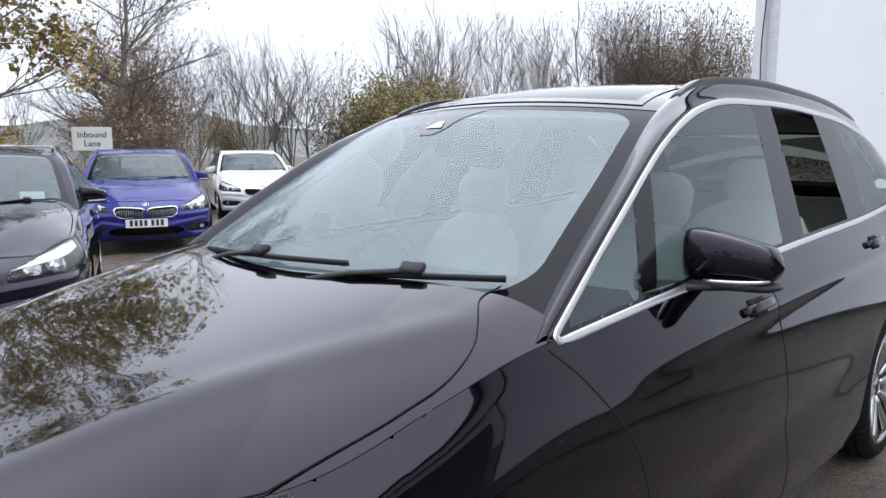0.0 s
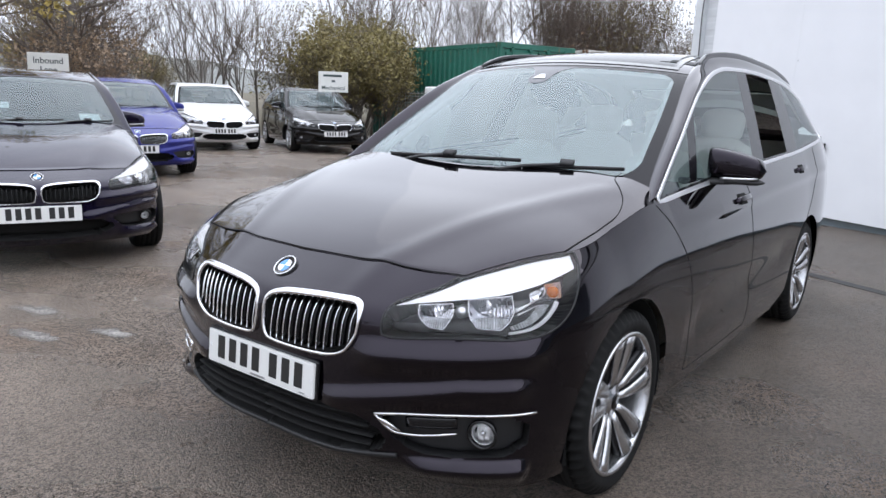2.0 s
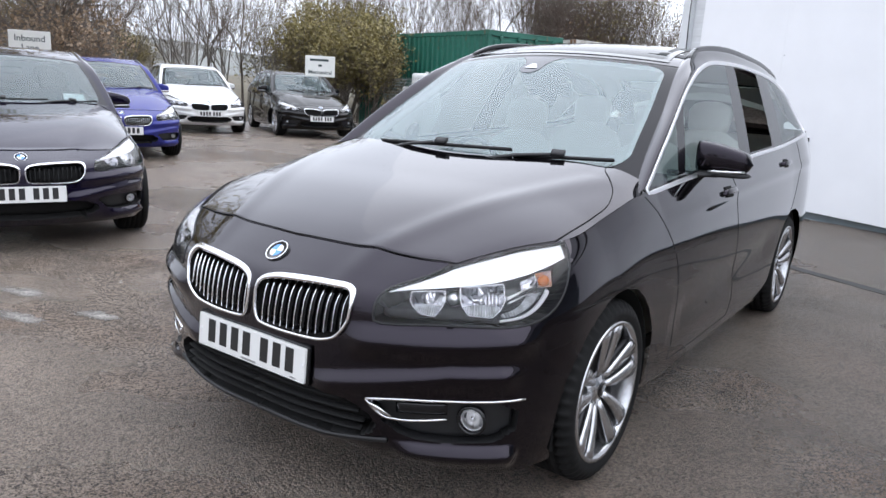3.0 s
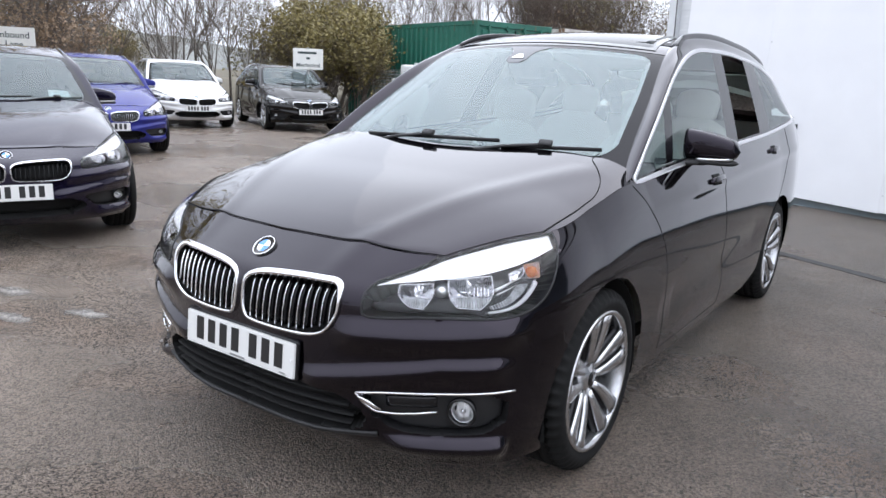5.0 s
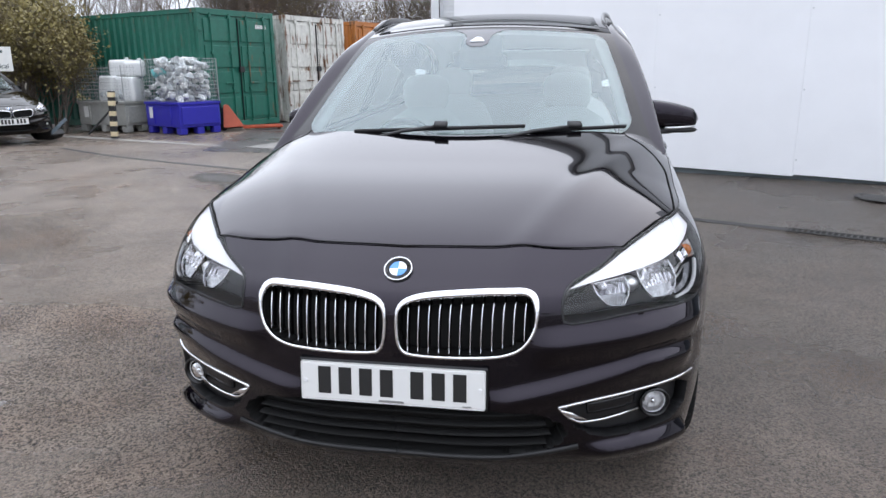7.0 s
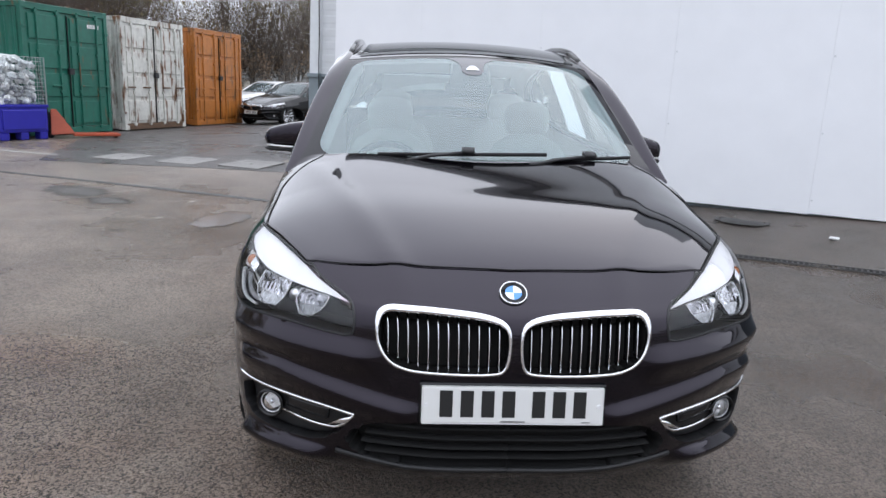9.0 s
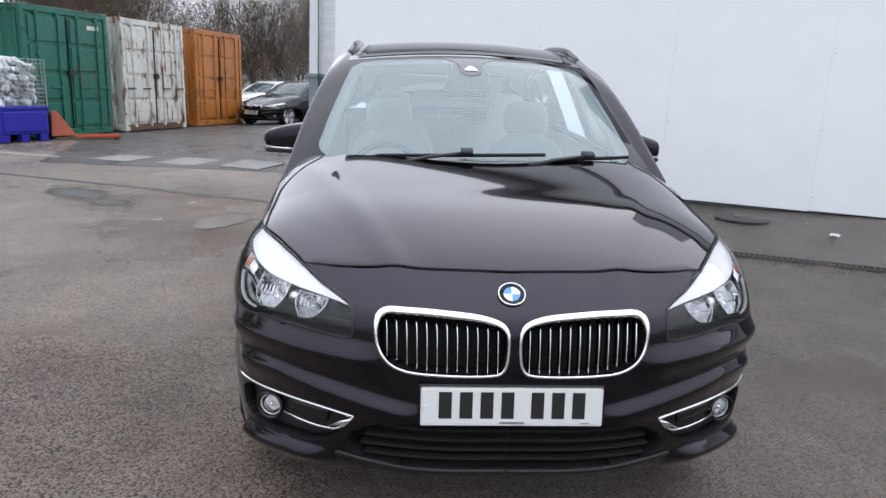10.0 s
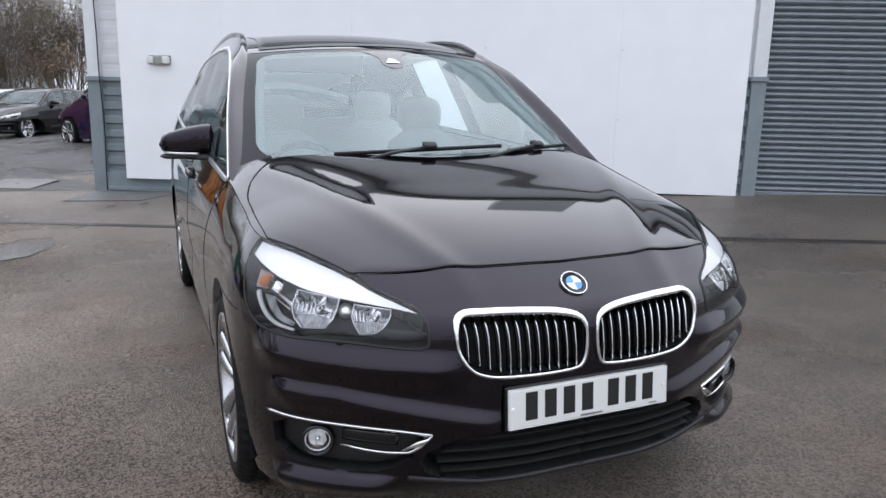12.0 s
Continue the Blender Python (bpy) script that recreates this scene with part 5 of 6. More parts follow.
# ---- the white building ----
CLAD = material("white_cladding", (.88, .89, .91), .42, vary=.025, scale=2.5)
CLAD_GREY = material("grey_cladding", (.21, .25, .27), .5, vary=.10, scale=8)
CLAD_WHITE = material("white_steel_cladding", (.70, .72, .73), .45, vary=.06, scale=8)
CLAD_TOP = material("dark_cladding", (.035, .038, .042), .5, vary=.08, scale=5)
SHUTTER = material("shutter_grey", (.20, .225, .245), .42, .3, vary=.08, scale=6)
north = thing("wall_north", wall_pose(0, 0, 0), "white smooth panel wall over a grey ribbed plinth", "wall", kind="structure")
for u0, u1, zb in ((.28, 1.58, .19), (1.58, 3.19, .16), (3.19, 4.79, .17), (4.79, 6.40, .19), (6.40, 7.90, .20)):
    part("wall_panel", box((u1 - u0 - .0014, .06, 4.1), ((u0 + u1) / 2, .03, zb + 2.05), .0008, 1), CLAD, north)
for u in (1.58, 3.19, 4.79, 6.40):
    for z in (.35, 1.1, 1.93, 2.7):
        part("rivet", rod((u + .02, -.003, z), (u + .02, .002, z), .011, sides=8), CLAD_WHITE, north)
# plinth and ribbed sheet behind the panels
part("plinth", box((8.3, .10, .6), (4.0, .13, -.05)), CLAD_GREY, north)
part("backing_wall", box((8.2, .14, 4.2), (4.05, .29, 2.1)), CLAD_WHITE, north)
part("plinth_rail", box((8.0, .03, .05), (4.0, .065, .045), .005, 1), CLAD_GREY, north)


def ribbed(name, w, z0, z1, pitch, depth, mat, parent, at):
    """Sheet steel with level ribs."""
    zs, ys = [], []
    z = z0
    while z < z1 - .001:
        for dz, y in ((0, 0), (pitch * .42, 0), (pitch * .55, depth), (pitch * .87, depth)):
            if z + dz < z1:
                zs.append(z + dz)
                ys.append(y)
        z += pitch
    zs.append(z1)
    ys.append(0)
    v = [(x, y, z) for x in (0, w) for z, y in zip(zs, ys)]
    k = len(zs)
    f = [(i, k + i, k + i + 1, i + 1) for i in range(k - 1)]
    vv, ff = shell(np.array(v, float), np.array(f), .002)
    return mesh_part(name, vv, ff, mat, parent, smooth=False, at=at)


def corner_pier(name, at, flip=1):
    root = thing(name, at, "corner post, grey below and white above, with ribbed sheet", "pier", kind="structure")
    part("post_lower", box((.17, .16, 1.5), (0, .06, .72), .008, 2), CLAD_GREY, root)
    part("post_upper", box((.16, .15, 2.75), (0, .06, 1.47 + 1.375), .008, 2), CLAD_WHITE, root)
    part("post_flashing", box((.20, .19, .06), (0, .05, 1.46), .006, 1), CLAD_GREY, root)
    ribbed("ribbed_sheet", .36, .0, 1.44, .18, .035, CLAD_GREY, root, pose(.08 if flip > 0 else -.38, .03, 0))
    ribbed("ribbed_sheet_upper", .36, 1.49, 4.2, .18, .004, CLAD_WHITE, root, pose(.08 if flip > 0 else -.38, .05, 0))
    part("sheet_flashing", box((.32, .03, .05), (.23 if flip > 0 else -.23, .03, 1.46), .004, 1), CLAD_GREY, root)
    return root


pier = corner_pier("pier_west", wall_pose(-.11, -.10, 0))
t = np.linspace(0, 1, 40)
pth = np.stack([.092 + .012 * np.sin(t * 9), -.035 - .01 * np.sin(t * 23), .02 + 4.2 * t], -1)
tagged(mesh_part("cable", *sweep(pth, (0, -1, 0), .012, .012, sides=6), PLASTIC, at=wall_pose(-.11, -.10, 0)), "thin black cable clipped to the corner post", "cable")
corner_pier("pier_east", wall_pose(8.04, -.02, .06), -1)
# return wall and the rest of the building
part("wall_west", box((.16, 26, 4.3), (.0, 13.1, 2.1)), CLAD_WHITE, at=wall_pose(-.02, -.12, 0))
tagged(bpy.data.objects["wall_west"], "white ribbed side wall of the building", "wall", kind="structure")
# roller shutter with its slats, guides and the wall above
shut = thing("roller_shutter", wall_pose(8.14, -.10, .06), "closed grey steel roller shutter", "shutter")
prof_t = np.linspace(0, 1, 7)
slat_v = np.array([(x, .024 - .034 * math.sin(math.pi * q), q * .069) for x in (0, 5.2) for q in prof_t])
slat_f = [(i, 7 + i, 8 + i, i + 1) for i in range(6)]
me = bpy.data.meshes.new("slat")
me.from_pydata([tuple(q) for q in slat_v], [], slat_f)
me.materials.append(SHUTTER)
for k in range(46):
    ob = new("slat", me)
    ob.parent = shut
    ob.matrix_basis = pose(0, .03, .09 + k * .0725)
part("slat_backing", box((5.2, .02, 3.4), (2.6, .10, 1.75)), SHUTTER, shut)
part("bottom_rail", box((5.2, .05, .10), (2.6, .03, .045), .008, 1), SHUTTER, shut)
part("guide", box((.08, .10, 3.5), (-.02, .06, 1.75), .006, 1), CLAD_GREY, shut)
part("threshold", box((5.2, .25, .06), (2.6, .12, -.06)), PIT, shut)
part("header", box((5.4, .30, .40), (2.6, .1, 3.6), .01, 1), CLAD_WHITE, shut)
part("wall_east", box((12, .2, 4.3), (0, 0, 2.15)), CLAD_WHITE, at=wall_pose(19.4, -.2, 0))
tagged(bpy.data.objects["wall_east"], "white wall beyond the shutter", "wall", kind="structure")
part("wall_over", box((5.6, .2, .7), (0, 0, 0)), CLAD_WHITE, at=wall_pose(10.7, -.25, 4.0))
tagged(bpy.data.objects["wall_over"], "white wall above the shutter", "wall", kind="structure")
part("roof", box((26, 14, .16), (0, 0, 0)), CLAD_GREY, at=wall_pose(12.85, -7.1, 4.74))
# unseen block, added to put a step into the bonnet's reflection of the roofline
tagged(part("flue", box((1.3, .8, 1.5), (0, 0, 0), .02, 1), CLAD_WHITE, at=wall_pose(6.3, -.7, 5.5)), "unseen white block on the roof edge, added for its reflection in the bonnet", "duct", kind="structure")
tagged(bpy.data.objects["roof"], "dark flat building roof", "roof", kind="structure")
part("fascia", box((26, .16, .58), (0, 0, 0), .01, 1), CLAD_WHITE, at=wall_pose(12.85, .0, 4.49))
tagged(part("gutter", box((26.2, .22, .16), (0, 0, 0), .02, 2), CLAD_TOP, at=wall_pose(12.85, .10, 4.86)), "dark grey gutter along the eaves", "gutter", kind="structure")
tagged(bpy.data.objects["fascia"], "white fascia along the top of the building", "fascia", kind="structure")

# twin floodlight and outlet with a coiled lead on the wall
fl = thing("floodlight", wall_pose(.80, .0, 1.69), "twin-head white emergency light with a grey body", "lamp")
part("body", box((.10, .06, .10), (0, -.03, 0), .01, 2), material("light_body", (.30, .31, .28), .5), fl)
part("back_plate", box((.28, .02, .11), (0, -.012, .005), .006, 1), material("light_plate", (.22, .23, .21), .5), fl)
for d in (-1, 1):
    part("lamp_head", box((.075, .07, .09), (d * .095, -.05, 0), .018, 3), material("light_head", (.72, .72, .70), .35, vary=.03, scale=30), fl, smooth=True)
ou = thing("power_outlet", wall_pose(2.06, .0, .90), "black outlet box with a coiled white lead on the wall", "outlet")
part("box", box((.11, .05, .15), (0, -.027, 0), .008, 2), PLASTIC, ou)
part("socket", rod((.01, -.052, .025), (.01, -.066, .025), .03), STEEL, ou)
part("hook", box((.012, .08, .12), (-.10, -.04, -.12), .004, 1), PLASTIC, ou)
part("hook_arm", box((.09, .015, .012), (-.06, -.06, -.13), .004, 1), PLASTIC, ou)
t = np.linspace(0, 1, 160)
pth = np.stack([.0 + .045 * np.cos(t * 44) * (1 - .3 * t), -.05 + .02 * np.sin(t * 31), -.10 - .11 * t + .05 * np.sin(t * 44)], -1)
mesh_part("coiled_lead", *sweep(pth, (0, -1, 0), .011, .011, sides=6), LITTER, ou)

# ---- containers ----
def steel(name, color, rust=0.0):
    """Painted sheet steel with streaks of rust."""
    m = material(name, color, .45, vary=.16, scale=9, bump=.04)
    if rust:
        n, l = m.node_tree.nodes, m.node_tree.links
        co, st, ramp, mix = n.new("ShaderNodeTexCoord"), n.new("ShaderNodeTexNoise"), n.new("ShaderNodeMapRange"), n.new("ShaderNodeMixRGB")
        mp = n.new("ShaderNodeMapping")
        mp.inputs["Scale"].default_value = (5, 5, 1.1)
        l.new(co.outputs["Object"], mp.inputs["Vector"])
        l.new(mp.outputs[0], st.inputs["Vector"])
        st.inputs["Scale"].default_value, st.inputs["Detail"].default_value = 1.6, 9
        ramp.inputs["From Min"].default_value, ramp.inputs["From Max"].default_value = .64 - .1 * rust, .72 - .08 * rust
        l.new(st.outputs["Fac"], ramp.inputs["Value"])
        l.new(ramp.outputs[0], mix.inputs["Fac"])
        p = n["Principled BSDF"]
        l.new(p.inputs["Base Color"].links[0].from_socket, mix.inputs["Color1"])
        mix.inputs["Color2"].default_value = (.16, .075, .03, 1)
        l.new(mix.outputs[0], p.inputs["Base Color"])
    return m


GREEN = steel("green_steel", (.010, .118, .080), .06)
WHITEC = steel("white_steel", (.60, .59, .54), 1.05)
ORANGE = steel("orange_steel", (.42, .145, .025), .75)
RUST = material("rusty_steel", (.12, .07, .04), .8, vary=.4, scale=20, bump=.2)
CD, CO = Vector((.307, .952, 0)), Vector((-.952, .307, 0))
CM = Matrix(((CO.x, -CD.x, 0, 0), (CO.y, -CD.y, 0, 0), (0, 0, 1, 0), (0, 0, 0, 1)))


def container(start, mat, label, long_side=True, marks=False):
    """A shipping container: ribbed walls, posts, castings, two doors with rods and hinges; doors look along -x."""
    L, Wd, Hh = 6.06, 2.44, 2.64
    o = Vector((*start, .10)) + CD * Wd
    root = thing("shipping_container", Matrix.Translation(o) @ CM, label, "container", "containers in a row")
    for y in (.0, Wd):
        for x in (.0, L):
            part("corner_post", box((.10, .10, Hh - .2), (x + (.05 if x == 0 else -.05), y + (.05 if y == 0 else -.05), Hh / 2), .008, 1), mat, root)
            for z in (.06, Hh - .06):
                part("corner_casting", box((.18, .16, .118), (x + (.085 if x == 0 else -.085), y + (.078 if y == 0 else -.078), z), .012, 1), mat, root)
        # side wall with upright ribs
        xs, dy = [], []
        x = .12
        while x < L - .12:
            for dx, d in ((0, 0), (.07, 0), (.11, .036), (.18, .036), (.22, 0)):
                if dx < .22:
                    xs.append(x + dx)
                    dy.append(d)
            x += .22
        sgn = 1 if y == 0 else -1
        v = [(a, y + sgn * (.012 + b), z) for z in (.15, Hh - .10) for a, b in zip(xs, dy)]
        k = len(xs)
        f = [(i, i + 1, k + i + 1, k + i) for i in range(k - 1)]
        mesh_part("side_wall", *shell(np.array(v), np.array(f), .002), mat, root, smooth=False)
        part("top_rail", box((L, .06, .10), (L / 2, y + sgn * .03, Hh - .06), .006, 1), mat, root)
        part("bottom_rail", box((L, .06, .15), (L / 2, y + sgn * .03, .09), .006, 1), mat, root)
    part("roof_sheet", box((L, Wd, .03), (L / 2, Wd / 2, Hh - .03)), mat, root)
    part("floor_sheet", box((L - .1, Wd - .1, .05), (L / 2, Wd / 2, .14)), RUST, root)
    part("end_wall", box((.04, Wd - .1, Hh - .2), (L - .03, Wd / 2, Hh / 2)), mat, root)
    part("door_header", box((.10, Wd - .2, .13), (.05, Wd / 2, Hh - .07), .008, 1), mat, root)
    part("door_sill", box((.10, Wd - .2, .14), (.05, Wd / 2, .08), .008, 1), RUST if mat is WHITEC else mat, root)
    for d in (0, 1):
        y0 = .10 + d * 1.125
        door = part("door", box((.04, 1.11, 2.34), (.05, y0 + .555, .16 + 1.17), .004, 1), mat, root)
        for k in range(4):
            # pressed panels stand between level ribs
            part("door_panel", box((.035, .96, .48), (.022, y0 + .555, .46 + k * .575), .012, 2), mat, door)
        for r in (.27, .84):
            part("lock_rod", rod((-.012, y0 + r, .10), (-.012, y0 + r, 2.55), .017, sides=8), mat, door)
            for z in (.14, .9, 1.7, 2.48):
                part("rod_bracket", box((.05, .09, .06), (-.002, y0 + r, z), .006, 1), mat, door)
            part("lock_handle", box((.02, .30, .035), (-.035, y0 + r + (.12 if d else -.12), 1.02), .006, 1), RUST if mat is WHITEC else mat, door)
        for k in range(4):
            part("hinge", box((.05, .10, .05), (.0, .06 if d == 0 else Wd - .06, .42 + k * .58), .006, 1), mat, door)
        part("door_gasket", box((.02, .009, 2.3), (.012, y0 + (1.112 if d == 0 else -.002), 1.3)), SEAM, door)
    part("lock_box", box((.07, .14, .13), (-.03, 1.225, 1.32), .012, 2), PLASTIC, root)
    if marks:
        for k in range(6):
            part("plain_bar", box((.004, .035, .085), (-.003, .62 - k * .045, 2.30), .001, 1), LITTER, root)
        part("plain_bar", box((.004, .03, .085), (-.003, .30, 2.30), .001, 1), LITTER, root)
    return root


container((-7.82, 13.28), GREEN, "dark green steel shipping container with closed doors", marks=True)
container((-6.90, 15.95), WHITEC, "white steel shipping container streaked with rust")
container((-6.02, 18.9), ORANGE, "orange steel shipping container with rusty lower edge")

# ---- stillages, crate, bollard, pallet truck ----
GREYP = material("grey_plastic", (.30, .30, .28), .55, vary=.12, scale=12)
BLUEP = material("blue_plastic", (.022, .020, .33), .42, vary=.08, scale=10)
WIRE = material("galvanised_wire", (.45, .46, .46), .4, .8)
BAGS = material("clear_plastic_waste", (.46, .49, .50), .22, vary=.6, scale=14, island=.5)
BOTTLE = material("white_plastic", (.74, .75, .74), .35, vary=.06, scale=20)
TEAL = material("teal_plastic", (.10, .36, .36), .35)


def pallet_box(name, at, w, d, mat, cage, label, fill):
    root = thing(name, at, label, "crate", "waste crates")
    part("shell", box((w, d, .56), (0, 0, .44), .025, 2), mat, root)
    part("rim", box((w + .05, d + .05, .06), (0, 0, .70), .015, 2), mat if fill != "bottles" else BLUEP, root)
    for sx in (-1, 0, 1):
        for sy in (-1, 0, 1):
            part("foot", box((.20, .18, .16), (sx * (w / 2 - .11), sy * (d / 2 - .10), .08), .015, 1), mat, root)
    for sx in (-1, 1):
        part("panel_rib", box((.05, d * .9, .40), (sx * (w / 2 + .008), 0, .42), .01, 1), mat, root)
    for k in (-.25, .25):
        for sy in (-1, 1):
            part("panel_rib", box((.06, .03, .42), (k * w, sy * (d / 2 + .005), .42), .01, 1), mat, root)
    part("label", box((.17, .004, .26), (-w * .33, -d / 2 - .004, .48)), LITTER, root)
    # wire cage: posts, rails and mesh wires
    zt = .72 + cage
    for sx in (-1, 1):
        for sy in (-1, 1):
            part("cage_post", rod((sx * w / 2, sy * d / 2, .70), (sx * w / 2, sy * d / 2, zt), .014, sides=6), WIRE, root)
    for sgn in (-1, 1):
        for horizontal in (0, 1):
            bm = bmesh.new()
            for z in np.arange(.76, zt + .01, .085):
                if horizontal == 0:
                    rod((-w / 2, sgn * d / 2, z), (w / 2, sgn * d / 2, z), .0035, bm, 4)
                else:
                    rod((sgn * w / 2, -d / 2, z), (sgn * w / 2, d / 2, z), .0035, bm, 4)
            n = int((w if horizontal == 0 else d) / .085)
            for k in range(1, n):
                q = -.5 + k / n
                if horizontal == 0:
                    rod((q * w, sgn * d / 2, .72), (q * w, sgn * d / 2, zt), .0035, bm, 4)
                else:
                    rod((sgn * w / 2, q * d, .72), (sgn * w / 2, q * d, zt), .0035, bm, 4)
            part("cage_mesh", bm, WIRE, root)
    return root


def crumple(seed, r, flat=.8):
    random.seed(seed)
    bm = bmesh.new()
    bmesh.ops.create_icosphere(bm, subdivisions=2, radius=r)
    for v in bm.verts:
        v.co *= random.uniform(.65, 1.15)
        v.co.z *= flat
    return bm


turn_b = math.degrees(math.atan2(13.2 - 14.01, -8.28 + 9.70))
blue_at = FAR_M @ pose(-8.84, 14.12, 0, 0, 0, turn_b)
pallet_box("blue_crate", blue_at, 1.5, 1.05, BLUEP, .98, "bright blue plastic pallet crate topped with a wire cage", "bottles")
grey_at = FAR_M @ pose(-10.93, 14.75, 0, 0, 0, -18)
pallet_box("grey_crate", grey_at, 1.75, 1.05, GREYP, .86, "grey plastic pallet crate topped with a wire cage", "cans")
random.seed(11)
waste = [bpy.data.meshes.new("waste") for _ in range(6)]
for k, me in enumerate(waste):
    bm = crumple(50 + k, .085, .7)
    bm.to_mesh(me)
    bm.free()
    me.materials.append(BAGS if k < 4 else BOTTLE)
for k in range(230):
    ob = new("plastic_waste", waste[k % 6] if random.random() > .04 else waste[5])
    x, y, z = random.uniform(-.68, .68), random.uniform(-.46, .46), random.uniform(.74, 1.66)
    s = random.uniform(.7, 1.25)
    ob.matrix_basis = blue_at @ pose(x, y, z, random.uniform(0, 360), random.uniform(0, 360), 0) @ Matrix.Diagonal((s, s, s, 1))
    tagged(ob, "crumpled clear plastic packaging in the cage", "packaging", "plastic waste in the cage")
for k in range(5):
    x, y, z = random.uniform(-.6, .6), random.uniform(-.4, .4), 1.66
    ob = tagged(part("plastic_sheet", crumple(90 + k, .17, .55), BOTTLE, at=blue_at @ pose(x, y, z)), "bundled white plastic sheet on the cage", "packaging", "plastic waste in the cage")
tagged(part("plastic_tub", crumple(99, .16, .9), TEAL, at=blue_at @ pose(-.22, -.40, 1.38)), "teal plastic sack pressed against the cage wires", "sack")
for k, (x, y, z, w, h) in enumerate(((-.05, -.2, 1.02, .52, .62), (.55, -.15, 1.0, .50, .60), (.05, .1, 1.52, .55, .40), (.62, .0, 1.50, .48, .38), (.0, .28, 1.05, .5, .6))):
    can = thing("jerrycan", grey_at @ pose(x + .1, y, z, 4 * k - 6, 0, 15 * k), "large white plastic drum lying among the waste", "drum", "white drums")
    part("body", box((w, .40, h), (0, 0, 0), .09, 4), BOTTLE, can, smooth=True)
    part("cap", rod((.12, 0, h / 2 - .01), (.12, 0, h / 2 + .05), .045), BOTTLE, can)
for k in range(40):
    ob = new("plastic_waste", waste[k % 6])
    ob.matrix_basis = grey_at @ pose(random.uniform(-.1, .8), random.uniform(-.42, .42), random.uniform(.74, 1.2), random.uniform(0, 360), random.uniform(0, 360), 0)
    tagged(ob, "crumpled clear plastic packaging in the cage", "packaging", "plastic waste in the cage")
BAND = material("cream_band", (.62, .52, .33), .5, vary=.1, scale=20)
bo = thing("bollard", FAR_M @ pose(-9.58, 12.5, 0, 0, 2, 20), "black square bollard with cream reflective bands", "bollard")
part("post", box((.13, .13, 1.02), (0, 0, .51), .012, 2), PLASTIC, bo)
for z in (.10, .32, .54, .76, .94):
    part("band", box((.134, .134, .11), (0, 0, z), .012, 2), BAND, bo)
ORANGEP = material("orange_paint", (.36, .06, .02), .5, vary=.12, scale=15)
pt = thing("pallet_truck", FAR_M @ pose(-7.82, 14.75, 0, 0, 0, 28), "orange hand pallet truck with a black tiller", "pallet truck")
bm = bmesh.new()
v0 = [bm.verts.new(q) for q in ((-.30, -.26, .08), (-.30, .26, .08), (.18, .26, .10), (.18, -.26, .10), (-.27, -.07, .62), (-.27, .07, .62), (-.16, .07, .62), (-.16, -.07, .62))]
for q in ((0, 3, 2, 1), (4, 5, 6, 7), (0, 1, 5, 4), (1, 2, 6, 5), (2, 3, 7, 6), (3, 0, 4, 7)):
    bm.faces.new([v0[i] for i in q])
bmesh.ops.bevel(bm, geom=bm.edges[:], offset=.015, segments=2, affect="EDGES")
part("frame", bm, ORANGEP, pt)
for y in (-.19, .19):
    part("fork", box((.95, .16, .055), (.62, y, .075), .012, 2), ORANGEP, pt)
    part("fork_roller", rod((1.0, y - .03, .04), (1.0, y + .03, .04), .04), RUBBER, pt)
    part("steer_wheel", rod((-.30, y * .5 - .03, .09), (-.30, y * .5 + .03, .09), .09), RUBBER, pt)
part("pump", rod((-.30, 0, .10), (-.30, 0, .55), .05), PLASTIC, pt)
part("tiller", rod((-.32, 0, .5), (-.42, 0, 1.22), .02), PLASTIC, pt)
a = np.linspace(0, 2 * np.pi, 24, endpoint=False)
mesh_part("tiller_loop", *sweep(np.stack([-.44 - .02 * np.sin(a), .11 * np.cos(a), 1.30 + .09 * np.sin(a)], -1), (1, 0, 0), .024, .024, closed=True), PLASTIC, pt)
# pale kerb strip in front of the crates
KERB = material("kerb_concrete", (.30, .285, .26), .75, vary=.2, scale=12, bump=.3)
ka, kb = Vector((*far_xy(-12.2, 13.62), 0)), Vector((*far_xy(-6.4, 11.25), 0))
kerb = thing("kerb", pose(0, 0, 0), "flush weathered concrete kerb strip, broken at one end", "kerb", kind="structure")
across = Vector((ka.y - kb.y, kb.x - ka.x, 0)).normalized()
for k in range(7):
    p, q = ka.lerp(kb, k / 7 + .001), ka.lerp(kb, (k + 1) / 7 - .001)
    wide = .11 if k < 5 else .08 - .03 * (k - 5)
    ob = sheet("kerb_stone", [(v.x, v.y) for v in (p - across * wide, q - across * wide * .8, q + across * wide, p + across * wide)], .012, KERB, 6)
    ob.parent = kerb

# odds and ends left between the black car and the cages
tagged(part("rubbish_sack", crumple(61, .24, .6), PLASTIC, at=FAR_M @ pose(-10.9, 12.2, .13)), "black rubbish sack slumped on the ground", "sack")
tagged(part("plank", box((.46, .035, .07), (0, 0, 0), .006, 1), material("pale_blue_board", (.15, .19, .22), .6, vary=.15, scale=14), at=FAR_M @ pose(-10.62, 12.1, .30, 0, -42, 30)), "pale blue board leaning on a sack", "board")
tagged(part("pole", rod((0, 0, .02), (.55, .45, .75), .022), PLASTIC, at=FAR_M @ pose(-10.75, 13.2, 0)), "dark pole leaning towards the cages", "pole")

# ---- signs ----
SIGN = material("sign_white", (.74, .74, .70), .45, vary=.05, scale=10)
SIGNINK = material("sign_ink", (.03, .05, .05), .5)


